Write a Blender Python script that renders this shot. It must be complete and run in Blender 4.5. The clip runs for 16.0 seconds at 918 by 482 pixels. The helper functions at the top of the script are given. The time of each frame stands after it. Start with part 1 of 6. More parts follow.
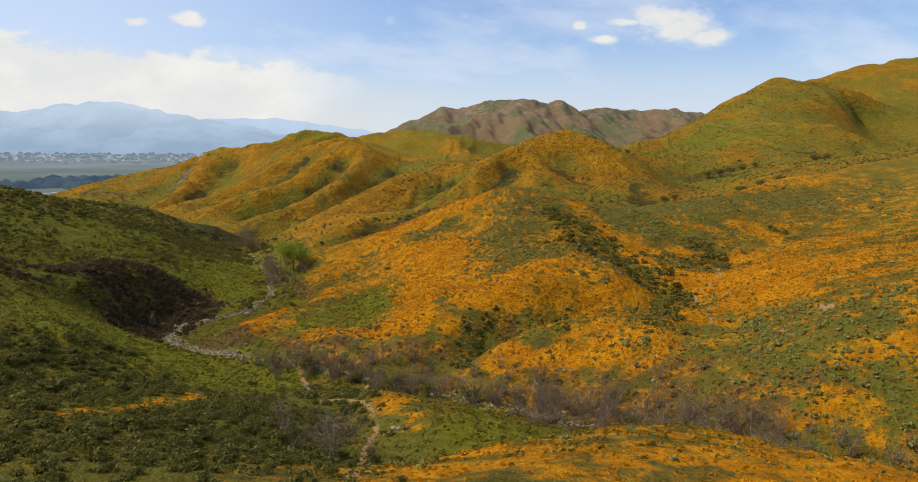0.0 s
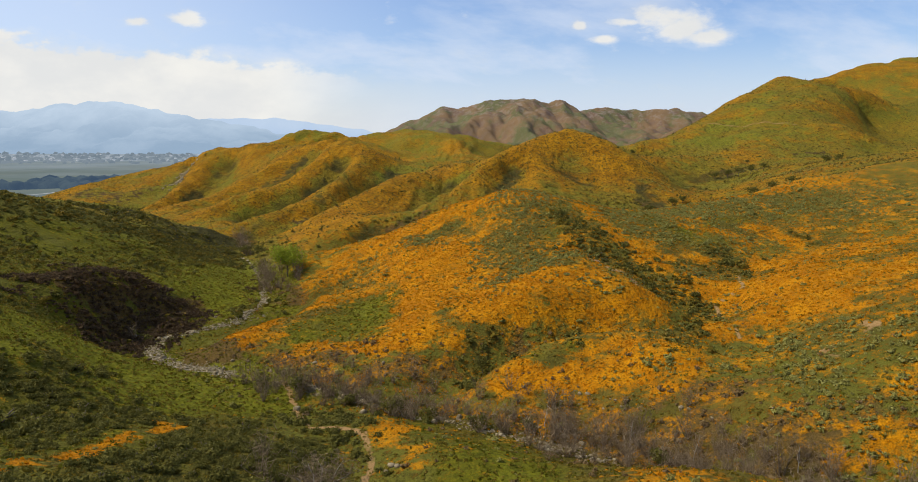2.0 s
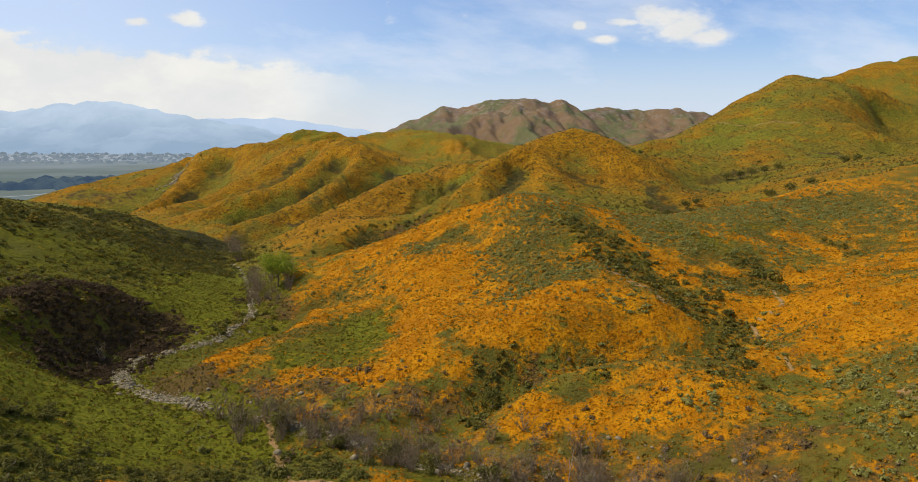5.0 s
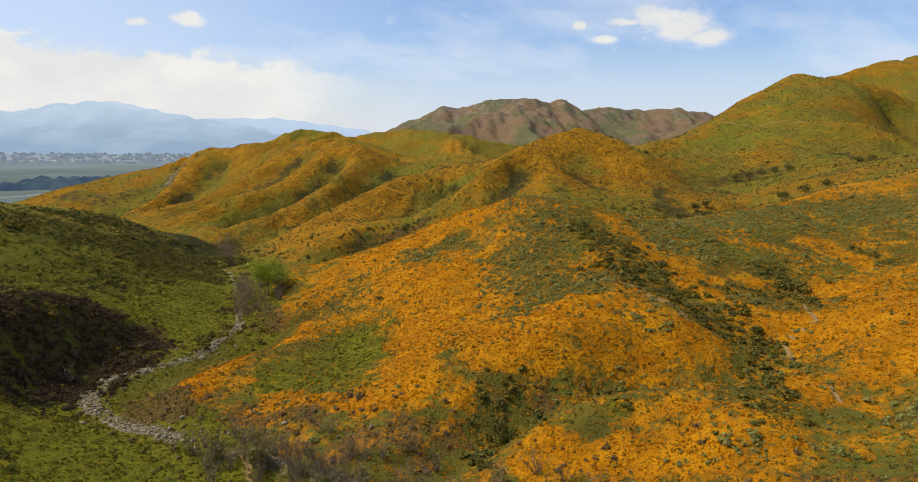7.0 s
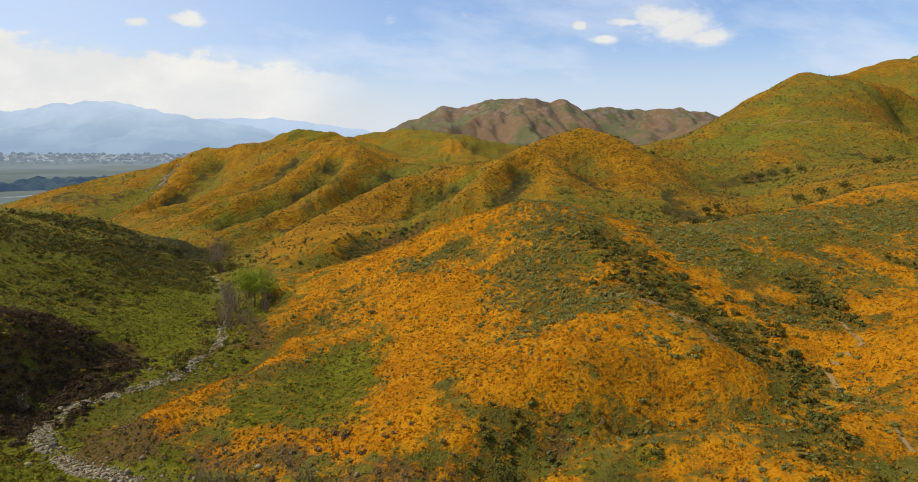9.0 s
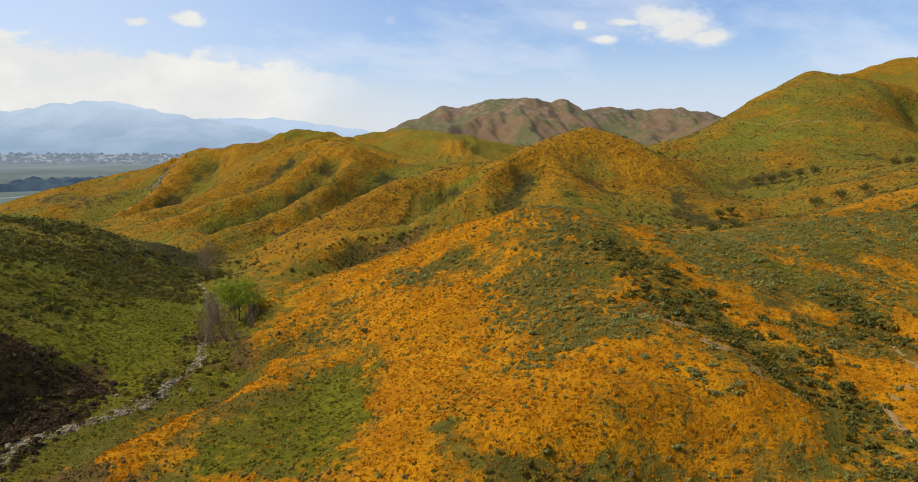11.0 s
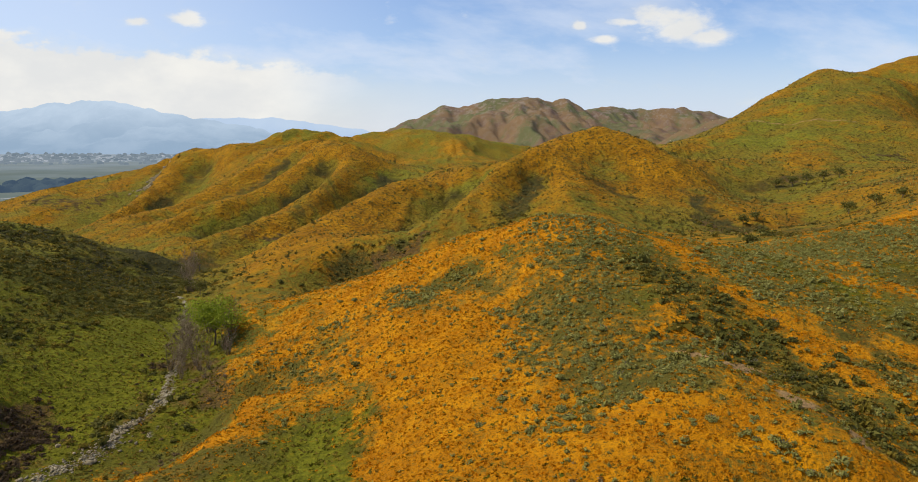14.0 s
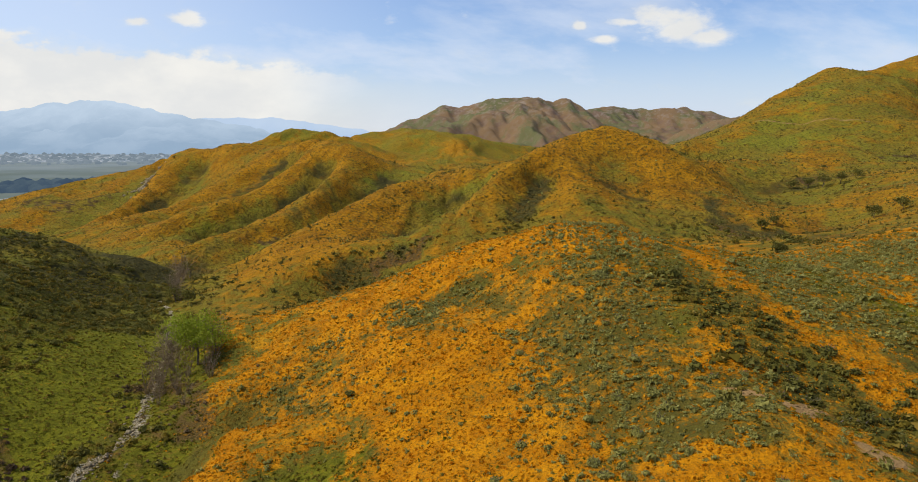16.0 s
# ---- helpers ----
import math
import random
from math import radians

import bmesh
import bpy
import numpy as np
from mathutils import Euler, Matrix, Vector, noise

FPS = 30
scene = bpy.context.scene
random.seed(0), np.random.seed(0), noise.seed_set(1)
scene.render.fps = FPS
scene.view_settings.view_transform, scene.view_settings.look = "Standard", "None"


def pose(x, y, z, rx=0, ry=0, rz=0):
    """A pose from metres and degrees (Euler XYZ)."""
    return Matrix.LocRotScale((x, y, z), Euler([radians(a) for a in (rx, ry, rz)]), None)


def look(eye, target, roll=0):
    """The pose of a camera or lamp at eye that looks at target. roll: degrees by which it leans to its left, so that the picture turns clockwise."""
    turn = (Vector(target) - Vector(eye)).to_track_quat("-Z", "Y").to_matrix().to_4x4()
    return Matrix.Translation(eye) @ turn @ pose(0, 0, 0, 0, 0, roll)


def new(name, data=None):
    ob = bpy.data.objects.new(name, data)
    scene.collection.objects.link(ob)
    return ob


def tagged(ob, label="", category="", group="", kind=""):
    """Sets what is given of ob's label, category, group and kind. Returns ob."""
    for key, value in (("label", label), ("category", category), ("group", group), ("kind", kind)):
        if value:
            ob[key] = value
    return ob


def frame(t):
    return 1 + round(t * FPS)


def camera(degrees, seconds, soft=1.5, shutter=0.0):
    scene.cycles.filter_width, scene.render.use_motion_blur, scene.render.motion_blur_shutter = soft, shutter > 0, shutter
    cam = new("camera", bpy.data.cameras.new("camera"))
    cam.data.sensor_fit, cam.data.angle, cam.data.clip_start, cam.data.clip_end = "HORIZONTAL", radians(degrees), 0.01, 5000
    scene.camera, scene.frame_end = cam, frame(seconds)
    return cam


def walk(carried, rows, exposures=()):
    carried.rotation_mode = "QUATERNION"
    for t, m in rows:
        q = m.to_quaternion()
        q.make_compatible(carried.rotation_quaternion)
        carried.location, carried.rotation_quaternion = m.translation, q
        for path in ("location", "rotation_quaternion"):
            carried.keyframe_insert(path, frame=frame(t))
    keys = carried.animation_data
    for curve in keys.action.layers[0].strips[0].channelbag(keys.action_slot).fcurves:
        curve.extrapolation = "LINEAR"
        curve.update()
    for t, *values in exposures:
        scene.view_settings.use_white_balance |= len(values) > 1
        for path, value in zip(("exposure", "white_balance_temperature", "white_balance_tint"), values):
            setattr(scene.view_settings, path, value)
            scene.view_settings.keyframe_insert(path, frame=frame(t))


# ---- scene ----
# Camera: a drone gliding level up the canyon, looking 8.6 degrees down.
cam = camera(70.0, 16.0, 0.9)
TILT = -8.6
ROWS = [
    (0.0, 0.00, 0.00, 0.00),
    (0.5, -0.19, 2.56, 0.36),
    (1.0, -0.36, 5.07, 0.71),
    (1.5, -0.51, 7.56, 1.04),
    (2.0, -0.69, 9.99, 1.40),
    (2.5, -0.86, 12.38, 1.79),
    (3.0, -1.03, 14.76, 2.17),
    (3.5, -1.19, 17.16, 2.47),
    (4.0, -1.36, 19.58, 2.83),
    (6.5, -1.93, 32.67, 4.84),
    (7.0, -1.96, 35.59, 5.31),
    (7.5, -1.97, 38.62, 5.78),
    (8.0, -1.99, 41.70, 6.29),
    (8.5, -1.99, 44.87, 6.76),
    (9.0, -2.02, 48.09, 7.25),
    (11.5, -2.39, 64.20, 9.83),
    (12.0, -2.54, 67.41, 10.32),
    (12.5, -2.77, 70.61, 10.80),
    (13.0, -3.00, 73.78, 11.26),
    (13.5, -3.23, 76.92, 11.69),
    (14.0, -3.57, 80.02, 12.18),
    (14.5, -3.88, 83.09, 12.71),
    (15.0, -4.14, 86.22, 13.15),
    (15.5, -4.43, 89.24, 13.61),
    (16.0, -4.72, 92.24, 14.09),
]
walk(cam, [(t, pose(0, 0, 0, TILT, 0, 0) @ pose(x, y, z, 90, 0, 0)) for t, x, y, z in ROWS])

# World: hazy spring sky with thin cloud, sun from the west.
SUN_AZ, SUN_EL = radians(-90), radians(50)   # azimuth from +y towards +x
sun_dir = Vector((math.sin(SUN_AZ) * math.cos(SUN_EL), math.cos(SUN_AZ) * math.cos(SUN_EL), math.sin(SUN_EL)))


class Nodes:
    """Short hand for a node tree."""

    def __init__(self, tree):
        self.t = tree
        tree.nodes.clear()

    def add(self, kind, props=(), **ins):
        n = self.t.nodes.new(kind)
        for k, v in dict(props).items():
            setattr(n, k, v)
        for k, v in ins.items():
            self.put(n, k, v)
        return n

    def put(self, n, k, v):
        key = int(k[1:]) if k[0] == "i" and k[1:].isdigit() else k.replace("_", " ")
        s = n.inputs[key]
        if isinstance(v, bpy.types.NodeSocket):
            self.t.links.new(v, s)
        elif isinstance(v, bpy.types.Node):
            self.t.links.new(v.outputs[0], s)
        else:
            s.default_value = v

    def math(self, op, a, b=0.0, c=0.0, clamp=False):
        return self.add("ShaderNodeMath", {"operation": op, "use_clamp": clamp}, i0=a, i1=b, i2=c).outputs[0]

    def vmath(self, op, a, b=(0, 0, 0)):
        n = self.add("ShaderNodeVectorMath", {"operation": op}, i0=a, i1=b)
        return n.outputs["Value"] if op in ("DOT_PRODUCT", "LENGTH", "DISTANCE") else n.outputs[0]

    def ramp(self, x, lo, hi, a=0.0, b=1.0):
        return self.add("ShaderNodeMapRange", {"interpolation_type": "SMOOTHSTEP"}, Value=x, From_Min=lo, From_Max=hi, To_Min=a, To_Max=b).outputs[0]

    def noise(self, vec, scale, detail=4.0, rough=0.55, dist=0.0):
        return self.add("ShaderNodeTexNoise", {"noise_dimensions": "3D"}, Vector=vec, Scale=scale, Detail=detail, Roughness=rough, Distortion=dist).outputs[0]

    def mix(self, f, a, b):
        n = self.add("ShaderNodeMix", {"data_type": "RGBA"})
        self.put(n, "i0", f), self.put(n, "i6", a), self.put(n, "i7", b)
        return n.outputs[2]


def rgb(r, g, b):
    return (r, g, b, 1.0)


world = bpy.data.worlds.new("sky")
scene.world = world
world.use_nodes = True
W = Nodes(world.node_tree)
sky = W.add("ShaderNodeTexSky", {"sky_type": "NISHITA", "sun_disc": False, "sun_elevation": SUN_EL, "sun_rotation": SUN_AZ, "altitude": 400.0, "air_density": 1.0, "dust_density": 1.6, "ozone_density": 1.5})
tc = W.add("ShaderNodeTexCoord").outputs["Generated"]
sep = W.add("ShaderNodeSeparateXYZ", Vector=tc)
depth = W.math("ADD", W.math("ABSOLUTE", sep.outputs[1]), 0.03)
qx, qz = W.math("DIVIDE", sep.outputs[0], depth), W.math("DIVIDE", sep.outputs[2], depth)
flat = W.add("ShaderNodeCombineXYZ", X=qx, Y=W.math("MULTIPLY", qz, 2.0), Z=sep.outputs[1]).outputs[0]
lumps = W.noise(flat, 22.0, 6.0, 0.6)
broad = W.noise(flat, 6.0, 5.0, 0.6)
wisp = W.noise(W.add("ShaderNodeCombineXYZ", X=W.math("ADD", qx, qz), Y=W.math("MULTIPLY", qz, 2.6), Z=sep.outputs[1]).outputs[0], 5.0, 6.0, 0.6, 0.15)
# small cumulus: (x, z, half width, half height) on the sky ahead
puffs = 0.0
for cx, cz, rx, rz in ((-0.384, 0.173, 0.029, 0.012), (0.287, 0.174, 0.053, 0.018), (0.322, 0.162, 0.045, 0.020), (0.352, 0.149, 0.035, 0.013), (0.238, 0.169, 0.029, 0.007), (0.172, 0.164, 0.011, 0.008), (0.204, 0.145, 0.022, 0.007), (-0.458, 0.169, 0.019, 0.007)):
    a = W.math("POWER", W.math("DIVIDE", W.math("SUBTRACT", qx, cx), rx), 2.0)
    c = W.math("POWER", W.math("DIVIDE", W.math("SUBTRACT", qz, cz), rz), 2.0)
    g = W.math("POWER", 2.718, W.math("MULTIPLY", W.math("ADD", a, c), -1.0))
    puffs = W.math("MAXIMUM", puffs, g)
puff = W.ramp(W.math("ADD", puffs, W.math("MULTIPLY", W.math("SUBTRACT", lumps, 0.5), 1.5)), 0.0, 0.85)
# a bank of cloud over the western mountains
edge = W.math("ADD", qz, W.math("MULTIPLY", W.math("SUBTRACT", lumps, 0.5), -0.05))
edge = W.math("ADD", edge, W.math("MULTIPLY", W.math("SUBTRACT", broad, 0.5), -0.07))
edge = W.math("ADD", edge, W.math("MULTIPLY", W.math("ADD", qx, 0.5), 0.12))
bank = W.math("MULTIPLY", W.ramp(edge, 0.15, 0.125), W.ramp(qx, 0.05, -0.30))
veil = W.math("MULTIPLY", W.ramp(wisp, 0.32, 0.74), W.ramp(qz, 0.3, 0.05, 0.42, 0.85))
low = W.ramp(qz, 0.17, 0.005, 0.0, 0.86)
west = W.math("MULTIPLY", W.ramp(qx, 0.1, -0.6), 0.55)
cloud = W.math("MAXIMUM", W.math("MAXIMUM", puff, bank), W.math("MAXIMUM", W.math("MAXIMUM", veil, west), low))
white = W.mix(W.ramp(broad, 0.35, 0.7), rgb(0.78, 0.79, 0.79), rgb(0.90, 0.89, 0.85))
white = W.mix(W.math("MAXIMUM", puff, bank), rgb(0.69, 0.77, 0.91), white)
blue = W.add("ShaderNodeMix", {"data_type": "RGBA", "blend_type": "MULTIPLY"}, i0=1.0, i6=sky, i7=rgb(1.03, 1.12, 1.33)).outputs[2]
bg = W.add("ShaderNodeBackground", Color=blue, Strength=0.12)
bg2 = W.add("ShaderNodeBackground", Color=white, Strength=1.0)
W.add("ShaderNodeOutputWorld", Surface=W.add("ShaderNodeMixShader", i0=cloud, i1=bg, i2=bg2).outputs[0])

sun = new("sun", bpy.data.lights.new("sun", "SUN"))
sun.data.energy, sun.data.angle, sun.data.color = 4.1, radians(1.0), (1.0, 0.89, 0.72)
sun.matrix_world = look((0, 0, 0), -sun_dir) @ Matrix()
sun.location = (-400, 300, 500)
scene.view_settings.exposure = 0.0

# ---- terrain ----
# Crests, spurs, gullies and terraces of the canyon: lines of (x, y, height), the eye's level is 0.
LINES = {}
LINES['cone_north'] = [(189, 715, -13.3), (210, 712, -4.3), (231, 708, 6.3), (247, 695, 18.6), (269, 696, 30.5), (287, 700, 43.1), (302, 695, 52.4), (320, 690, 64.5), (351, 720, 62.2)]
LINES['nose_back'] = [(12, 178, -24.2), (15, 172, -25.0), (20, 161, -26.2), (22, 156, -26.7)]
LINES['nose_side'] = [(13, 155, -28.8), (8, 167, -28.6), (4, 185, -27.2)]
LINES['bare_rib'] = [(28.5, 154.5, -26.2), (31, 146, -26.8), (33, 139, -27.6)]
LINES['dark_slope'] = [(36, 166, -27.2), (41, 158, -29.4), (47, 148, -31.2)]
LINES['beyond_dark'] = [(49, 162, -28.4), (50, 156, -29.6), (57, 141, -31.0)]
LINES['toe_edge'] = [(-33, 187, -42.0), (-36.3, 176.3, -41.9), (-39.5, 166, -41.2), (-43, 156, -40.4), (-46.5, 146, -39.3), (-48, 140, -39.0), (-46, 134, -39.6)]
LINES['toe_base'] = [(-40, 188, -46.2), (-42.5, 178, -46.0), (-46, 168, -45.4), (-49.5, 158, -44.8), (-53, 148, -43.8), (-53.5, 140, -43.2), (-50.5, 131, -42.6)]
LINES['terrace_lower'] = [(54.7, 117.4, -29.4), (46, 110, -31.4), (37.3, 103.6, -32.6), (30, 99, -34.0)]
LINES['trail_rise'] = [(-13, 98, -38.2), (-9.5, 94, -37.8)]
LINES['bank_top'] = [(-83, 141, -28.4), (-82.5, 147, -29.0), (-82, 158, -30.0), (-79, 168, -32.5)]
LINES['shoulder_back'] = [(55, 244, -27.5), (70, 247, -26.5), (86, 252, -24.6), (104, 258, -21.8), (122, 266, -18.8)]
LINES['hollow_east'] = [(88, 297, -29.6), (98, 303, -30.4), (114.6, 313.7, -31.6), (124, 330, -29.5)]
LINES['near_spur'] = [(31.6, 208, -17.6), (19.6, 213, -14.5), (8.3, 216, -16.2), (-2.6, 222, -20.4), (-16.1, 228, -26.5), (-30.2, 232, -32.8), (-44.1, 232, -36.8), (-55.1, 228, -38.1)]
LINES['near_nose'] = [(19.6, 213, -14.5), (11, 179, -22.5), (20, 158, -23.5), (27, 147, -26.4), (23, 135, -29.8), (15, 130, -31.6), (8, 128, -33.5)]
LINES['near_front'] = [(-13.6, 194, -29.8), (-2.6, 205, -26.8), (-2, 182, -27.8), (0, 172, -30.5), (-0.5, 144, -32.5), (-9, 137, -34), (-8, 122, -36.4), (-10, 114, -39)]
LINES['near_base'] = [(8, 128, -33.5), (0, 124, -35.8), (-6, 120, -37.3)]
LINES['near_flank'] = [(-26, 204, -35), (-25, 190, -37.8), (-29, 180, -39.4), (-24, 170, -39.8), (-19, 141, -38.2), (-27, 135, -38.5), (-34, 131, -40.8)]
LINES['near_toe'] = [(-48, 213, -40.5), (-44, 204, -40.6), (-41, 190, -40.4), (-37, 177, -40.2), (-36, 163, -40), (-39, 147, -39), (-43, 138, -40)]
LINES['toe_foot'] = [(-52, 212, -44.6), (-47.5, 203, -44.8), (-45, 190, -44.6), (-41.5, 177, -44.2), (-42, 163, -43.4), (-46, 149, -42.6), (-50, 138, -42.4)]
LINES['near_right'] = [(22, 193, -19.5), (33, 174, -23.3), (39, 169, -26.3), (45, 156, -30.2), (37, 134, -31.5)]
LINES['broad_right'] = [(41, 206, -20), (56, 201, -22.4), (73, 199, -22), (92, 201, -22), (105, 199, -20.8)]
LINES['broad_low'] = [(56, 185, -24.7), (65, 177, -26.6), (79, 180, -26), (89, 174, -25.8)]
LINES['wash'] = [(74, 172, -28.5), (64, 161, -30.2), (56, 148, -32.3), (48, 137, -34.4), (42, 130, -35.6), (34, 127, -36.6), (26, 127, -37.4), (18, 125.5, -38.6), (10, 123.5, -40), (3, 118.5, -41.3), (-8, 106, -41.8)]
LINES['terrace'] = [(58, 125, -27.8), (51, 119, -29.2), (43, 120.5, -31.3), (35, 120.5, -32.1), (28, 122, -32.5), (20, 121, -33), (13, 120, -34.3), (6, 115.5, -36.4), (2, 109, -38.8)]
LINES['terrace_top'] = [(32, 106, -31), (27, 112, -32.3), (20, 113, -34), (12, 112, -36)]
LINES['terrace_edge'] = [(70, 62, -25), (56, 74, -28.5), (43, 76, -31.5), (37, 82, -32.7), (30, 90, -34.8), (22, 99, -36.8)]
LINES['terrace_mid'] = [(49, 85, -28), (39, 97, -32), (30, 103, -33.4)]
LINES['right_slope'] = [(57, 92, -24), (66, 115, -23.8), (66, 143, -27), (80, 150, -25)]
LINES['right_upper'] = [(95, 60, -14), (105, 100, -14), (112, 140, -16), (125, 180, -17), (140, 220, -13)]
LINES['right_far'] = [(180, 90, 2), (200, 160, 4), (220, 240, 2)]
LINES['right_shoulder'] = [(70, 222, -20.8), (85, 226, -19.2), (103, 232, -16.8), (121, 240, -12.9), (143, 250, -10.6), (200, 280, -3)]
LINES['creek_up'] = [(120, 25, -30), (80, 42, -33), (52, 56, -35.6), (34, 68, -37), (22, 82, -38.4), (12, 93, -39.7), (0, 101, -40.6), (-12, 105, -41.2), (-27, 110, -41.6)]
LINES['creek'] = [(-27, 110, -41.6), (-45, 126, -42.3), (-61, 139, -43), (-65, 150, -43.5), (-60, 163, -44.2), (-55, 180, -45), (-60, 206, -45.6), (-72, 240, -47), (-96, 290, -50), (-112, 345, -52.5), (-150, 388, -55), (-200, 430, -57), (-280, 470, -60), (-410, 540, -68), (-560, 640, -82)]
LINES['creek_bank'] = [(-70, 188, -43.3), (-80, 208, -40.5), (-88, 240, -43.5), (-105, 264, -44.5), (-127, 322, -47.5)]
LINES['fore_bank'] = [(32, 66, -32), (22, 78, -35.4), (5, 74, -34.7), (-2, 79, -34.6), (-9, 92, -38.6), (-14, 86, -38)]
LINES['fore_knoll'] = [(45, 42, -25), (30, 47, -24), (16, 50, -23.5), (4, 51, -24.5), (-4, 52, -27)]
LINES['fore_path'] = [(-8, 66, -35.5), (-12, 83, -38), (-20, 97, -39.8)]
LINES['left_fore'] = [(-60, 45, -16), (-31, 52, -23), (-28, 56, -24.5), (-25, 60, -28), (-21, 72, -32.6), (-24, 88, -37)]
LINES['left_fore2'] = [(-70, 62, -20), (-52, 80, -30.5), (-46, 84, -32.2), (-38, 95, -37.5)]
LINES['left_spur'] = [(-110, 80, -8), (-90, 104, -20), (-74, 116, -28), (-66, 119, -33.5), (-59, 123, -38.5)]
LINES['left_spur2'] = [(-60, 95, -27), (-56, 107, -35.2), (-47, 110, -38.6)]
LINES['left_bank'] = [(-100, 118, -18), (-90, 131, -25), (-87, 145, -28.3), (-89, 160, -29), (-87, 172, -32.5), (-80, 186, -38)]
LINES['bank_foot'] = [(-66, 130, -41.3), (-70, 139, -42.0), (-72, 148, -42.5), (-70.5, 157, -42.9), (-68, 165, -43.2), (-70, 175, -43.4)]
LINES['bank_face'] = [(-77, 140, -35), (-77.5, 152, -36), (-75, 163, -37.4)]
LINES['left_mid'] = [(-150, 140, -8), (-114, 174, -26.8), (-100, 204, -34.7), (-90, 207, -38.7)]
LINES['left_mid2'] = [(-139, 220, -18.5), (-140, 249, -25.3), (-132, 258, -29.5), (-116, 258, -34.5), (-105, 263, -44)]
LINES['left_crest'] = [(-250, 170, 10), (-195, 215, -6), (-183, 300, -25.6), (-179, 315, -28), (-168, 325, -30.6), (-154, 332, -34), (-142, 338, -39), (-126, 345, -46.5), (-117, 350, -51.2)]
LINES['left_back'] = [(-330, 360, -30), (-230, 380, -45), (-170, 375, -50)]
LINES['left_high'] = [(-300, 80, 35), (-420, 200, 25), (-480, 350, -10), (-520, 500, -50)]
LINES['gully_near'] = [(105, 295, -27.5), (70, 275, -29), (25, 272, -34), (-20, 272, -41), (-58, 268, -46), (-76, 252, -47.2)]
LINES['knob_west'] = [(66, 408, 9), (43, 391, 0.4), (20, 360, -8), (5, 345, -18), (-12, 332, -27), (-32, 315, -34.5), (-62, 290, -43)]
LINES['knob_front'] = [(66, 408, 9), (50, 378, -7.5), (39, 337, -17.6), (40, 308, -27)]
LINES['knob_east'] = [(66, 408, 9), (82, 392, 1), (102, 380, -10.6), (99, 368, -17), (104, 335, -26.5)]
LINES['knob_gul1'] = [(30, 372, -13.4), (20, 338, -24.5), (16, 308, -33.5)]
LINES['knob_gul2'] = [(61, 380, -10.5), (56, 356, -18.4), (60, 334, -24.5), (68, 308, -30.5)]
LINES['mid_spur'] = [(60, 470, -6), (-15.5, 432, -19.2), (-33.2, 415, -19), (-43, 385, -24.2), (-54.7, 362, -30), (-69, 350, -36.1), (-84, 340, -42.5), (-95, 325, -49.7)]
LINES['mid_gul'] = [(-6.5, 400, -32.8), (-15.5, 350, -38.6), (-25.5, 320, -42.9), (-50, 290, -48)]
LINES['s0'] = [(-81, 545, -0.4), (-78, 500, -16.0), (-84, 462, -29.5), (-98, 435, -38.1), (-114, 415, -44.5), (-129, 400, -49.2), (-149, 405, -49.2)]
LINES['g0'] = [(-51.2, 520, -25), (-68, 470, -38.9), (-79, 425, -50.2), (-90, 385, -53.1), (-104, 360, -57.7)]
LINES['s1'] = [(-107, 575, 1.1), (-112, 530, -15.9), (-129, 500, -28.9), (-142, 470, -35.7), (-168, 450, -44.7), (-185, 440, -51.6)]
LINES['g01'] = [(-92, 530, -23.2), (-101, 490, -38.8), (-122, 470, -47), (-143, 450, -56.2)]
LINES['long_ridge'] = [(-23, 640, -28.8), (-45, 640, -23.8), (-62, 570, -12.0), (-81, 545, -3.1), (-107, 575, -0.2), (-138, 610, -2.6), (-168, 640, -4.3), (-201, 655, -5.9), (-240, 690, -6.3), (-263, 705, -8.7), (-292, 730, -17.1), (-339, 760, -29.4), (-375, 760, -36.8), (-374, 680, -43.3), (-376, 640, -52.1), (-376, 610, -59.1), (-450, 590, -70)]
LINES['s2'] = [(-158, 630, -1.8), (-160, 580, -20.1), (-175, 555, -31.0), (-196, 535, -42.1), (-212, 495, -47.5)]
LINES['g12'] = [(-125, 580, -16.4), (-139, 560, -29), (-153, 520, -45), (-184, 500, -54.6)]
LINES['g23'] = [(-288, 720, -26.3), (-278, 640, -48.0), (-273, 580, -60.2), (-272, 535, -64.1)]
LINES['sa'] = [(-265, 705, -7.5), (-257, 660, -21.0), (-254, 610, -39.2), (-252, 550, -51.0), (-248, 510, -56.5)]
LINES['ga'] = [(-224, 680, -20.4), (-231, 625, -41.9), (-241, 590, -54.4), (-242, 530, -61.9)]
LINES['lobe'] = [(-375, 760, -35.9), (-331, 652, -47.9), (-334, 600, -50.8)]
LINES['lobe2'] = [(-339, 760, -28.3), (-317, 704, -34.3), (-301, 640, -46.4)]
LINES['hill_green'] = [(-248, 850, -4.1), (-221, 860, 4.4), (-204, 880, 10.3), (-171, 900, 9.8), (-131, 880, 4.5)]
LINES['hill_mid'] = [(-157, 1000, 5.1), (-130, 1050, 18.6), (-108, 1030, 9.6), (-86, 1060, 24), (-54.9, 1010, 10.2), (-22.2, 1000, 14.3), (11.3, 980, 3.4)]
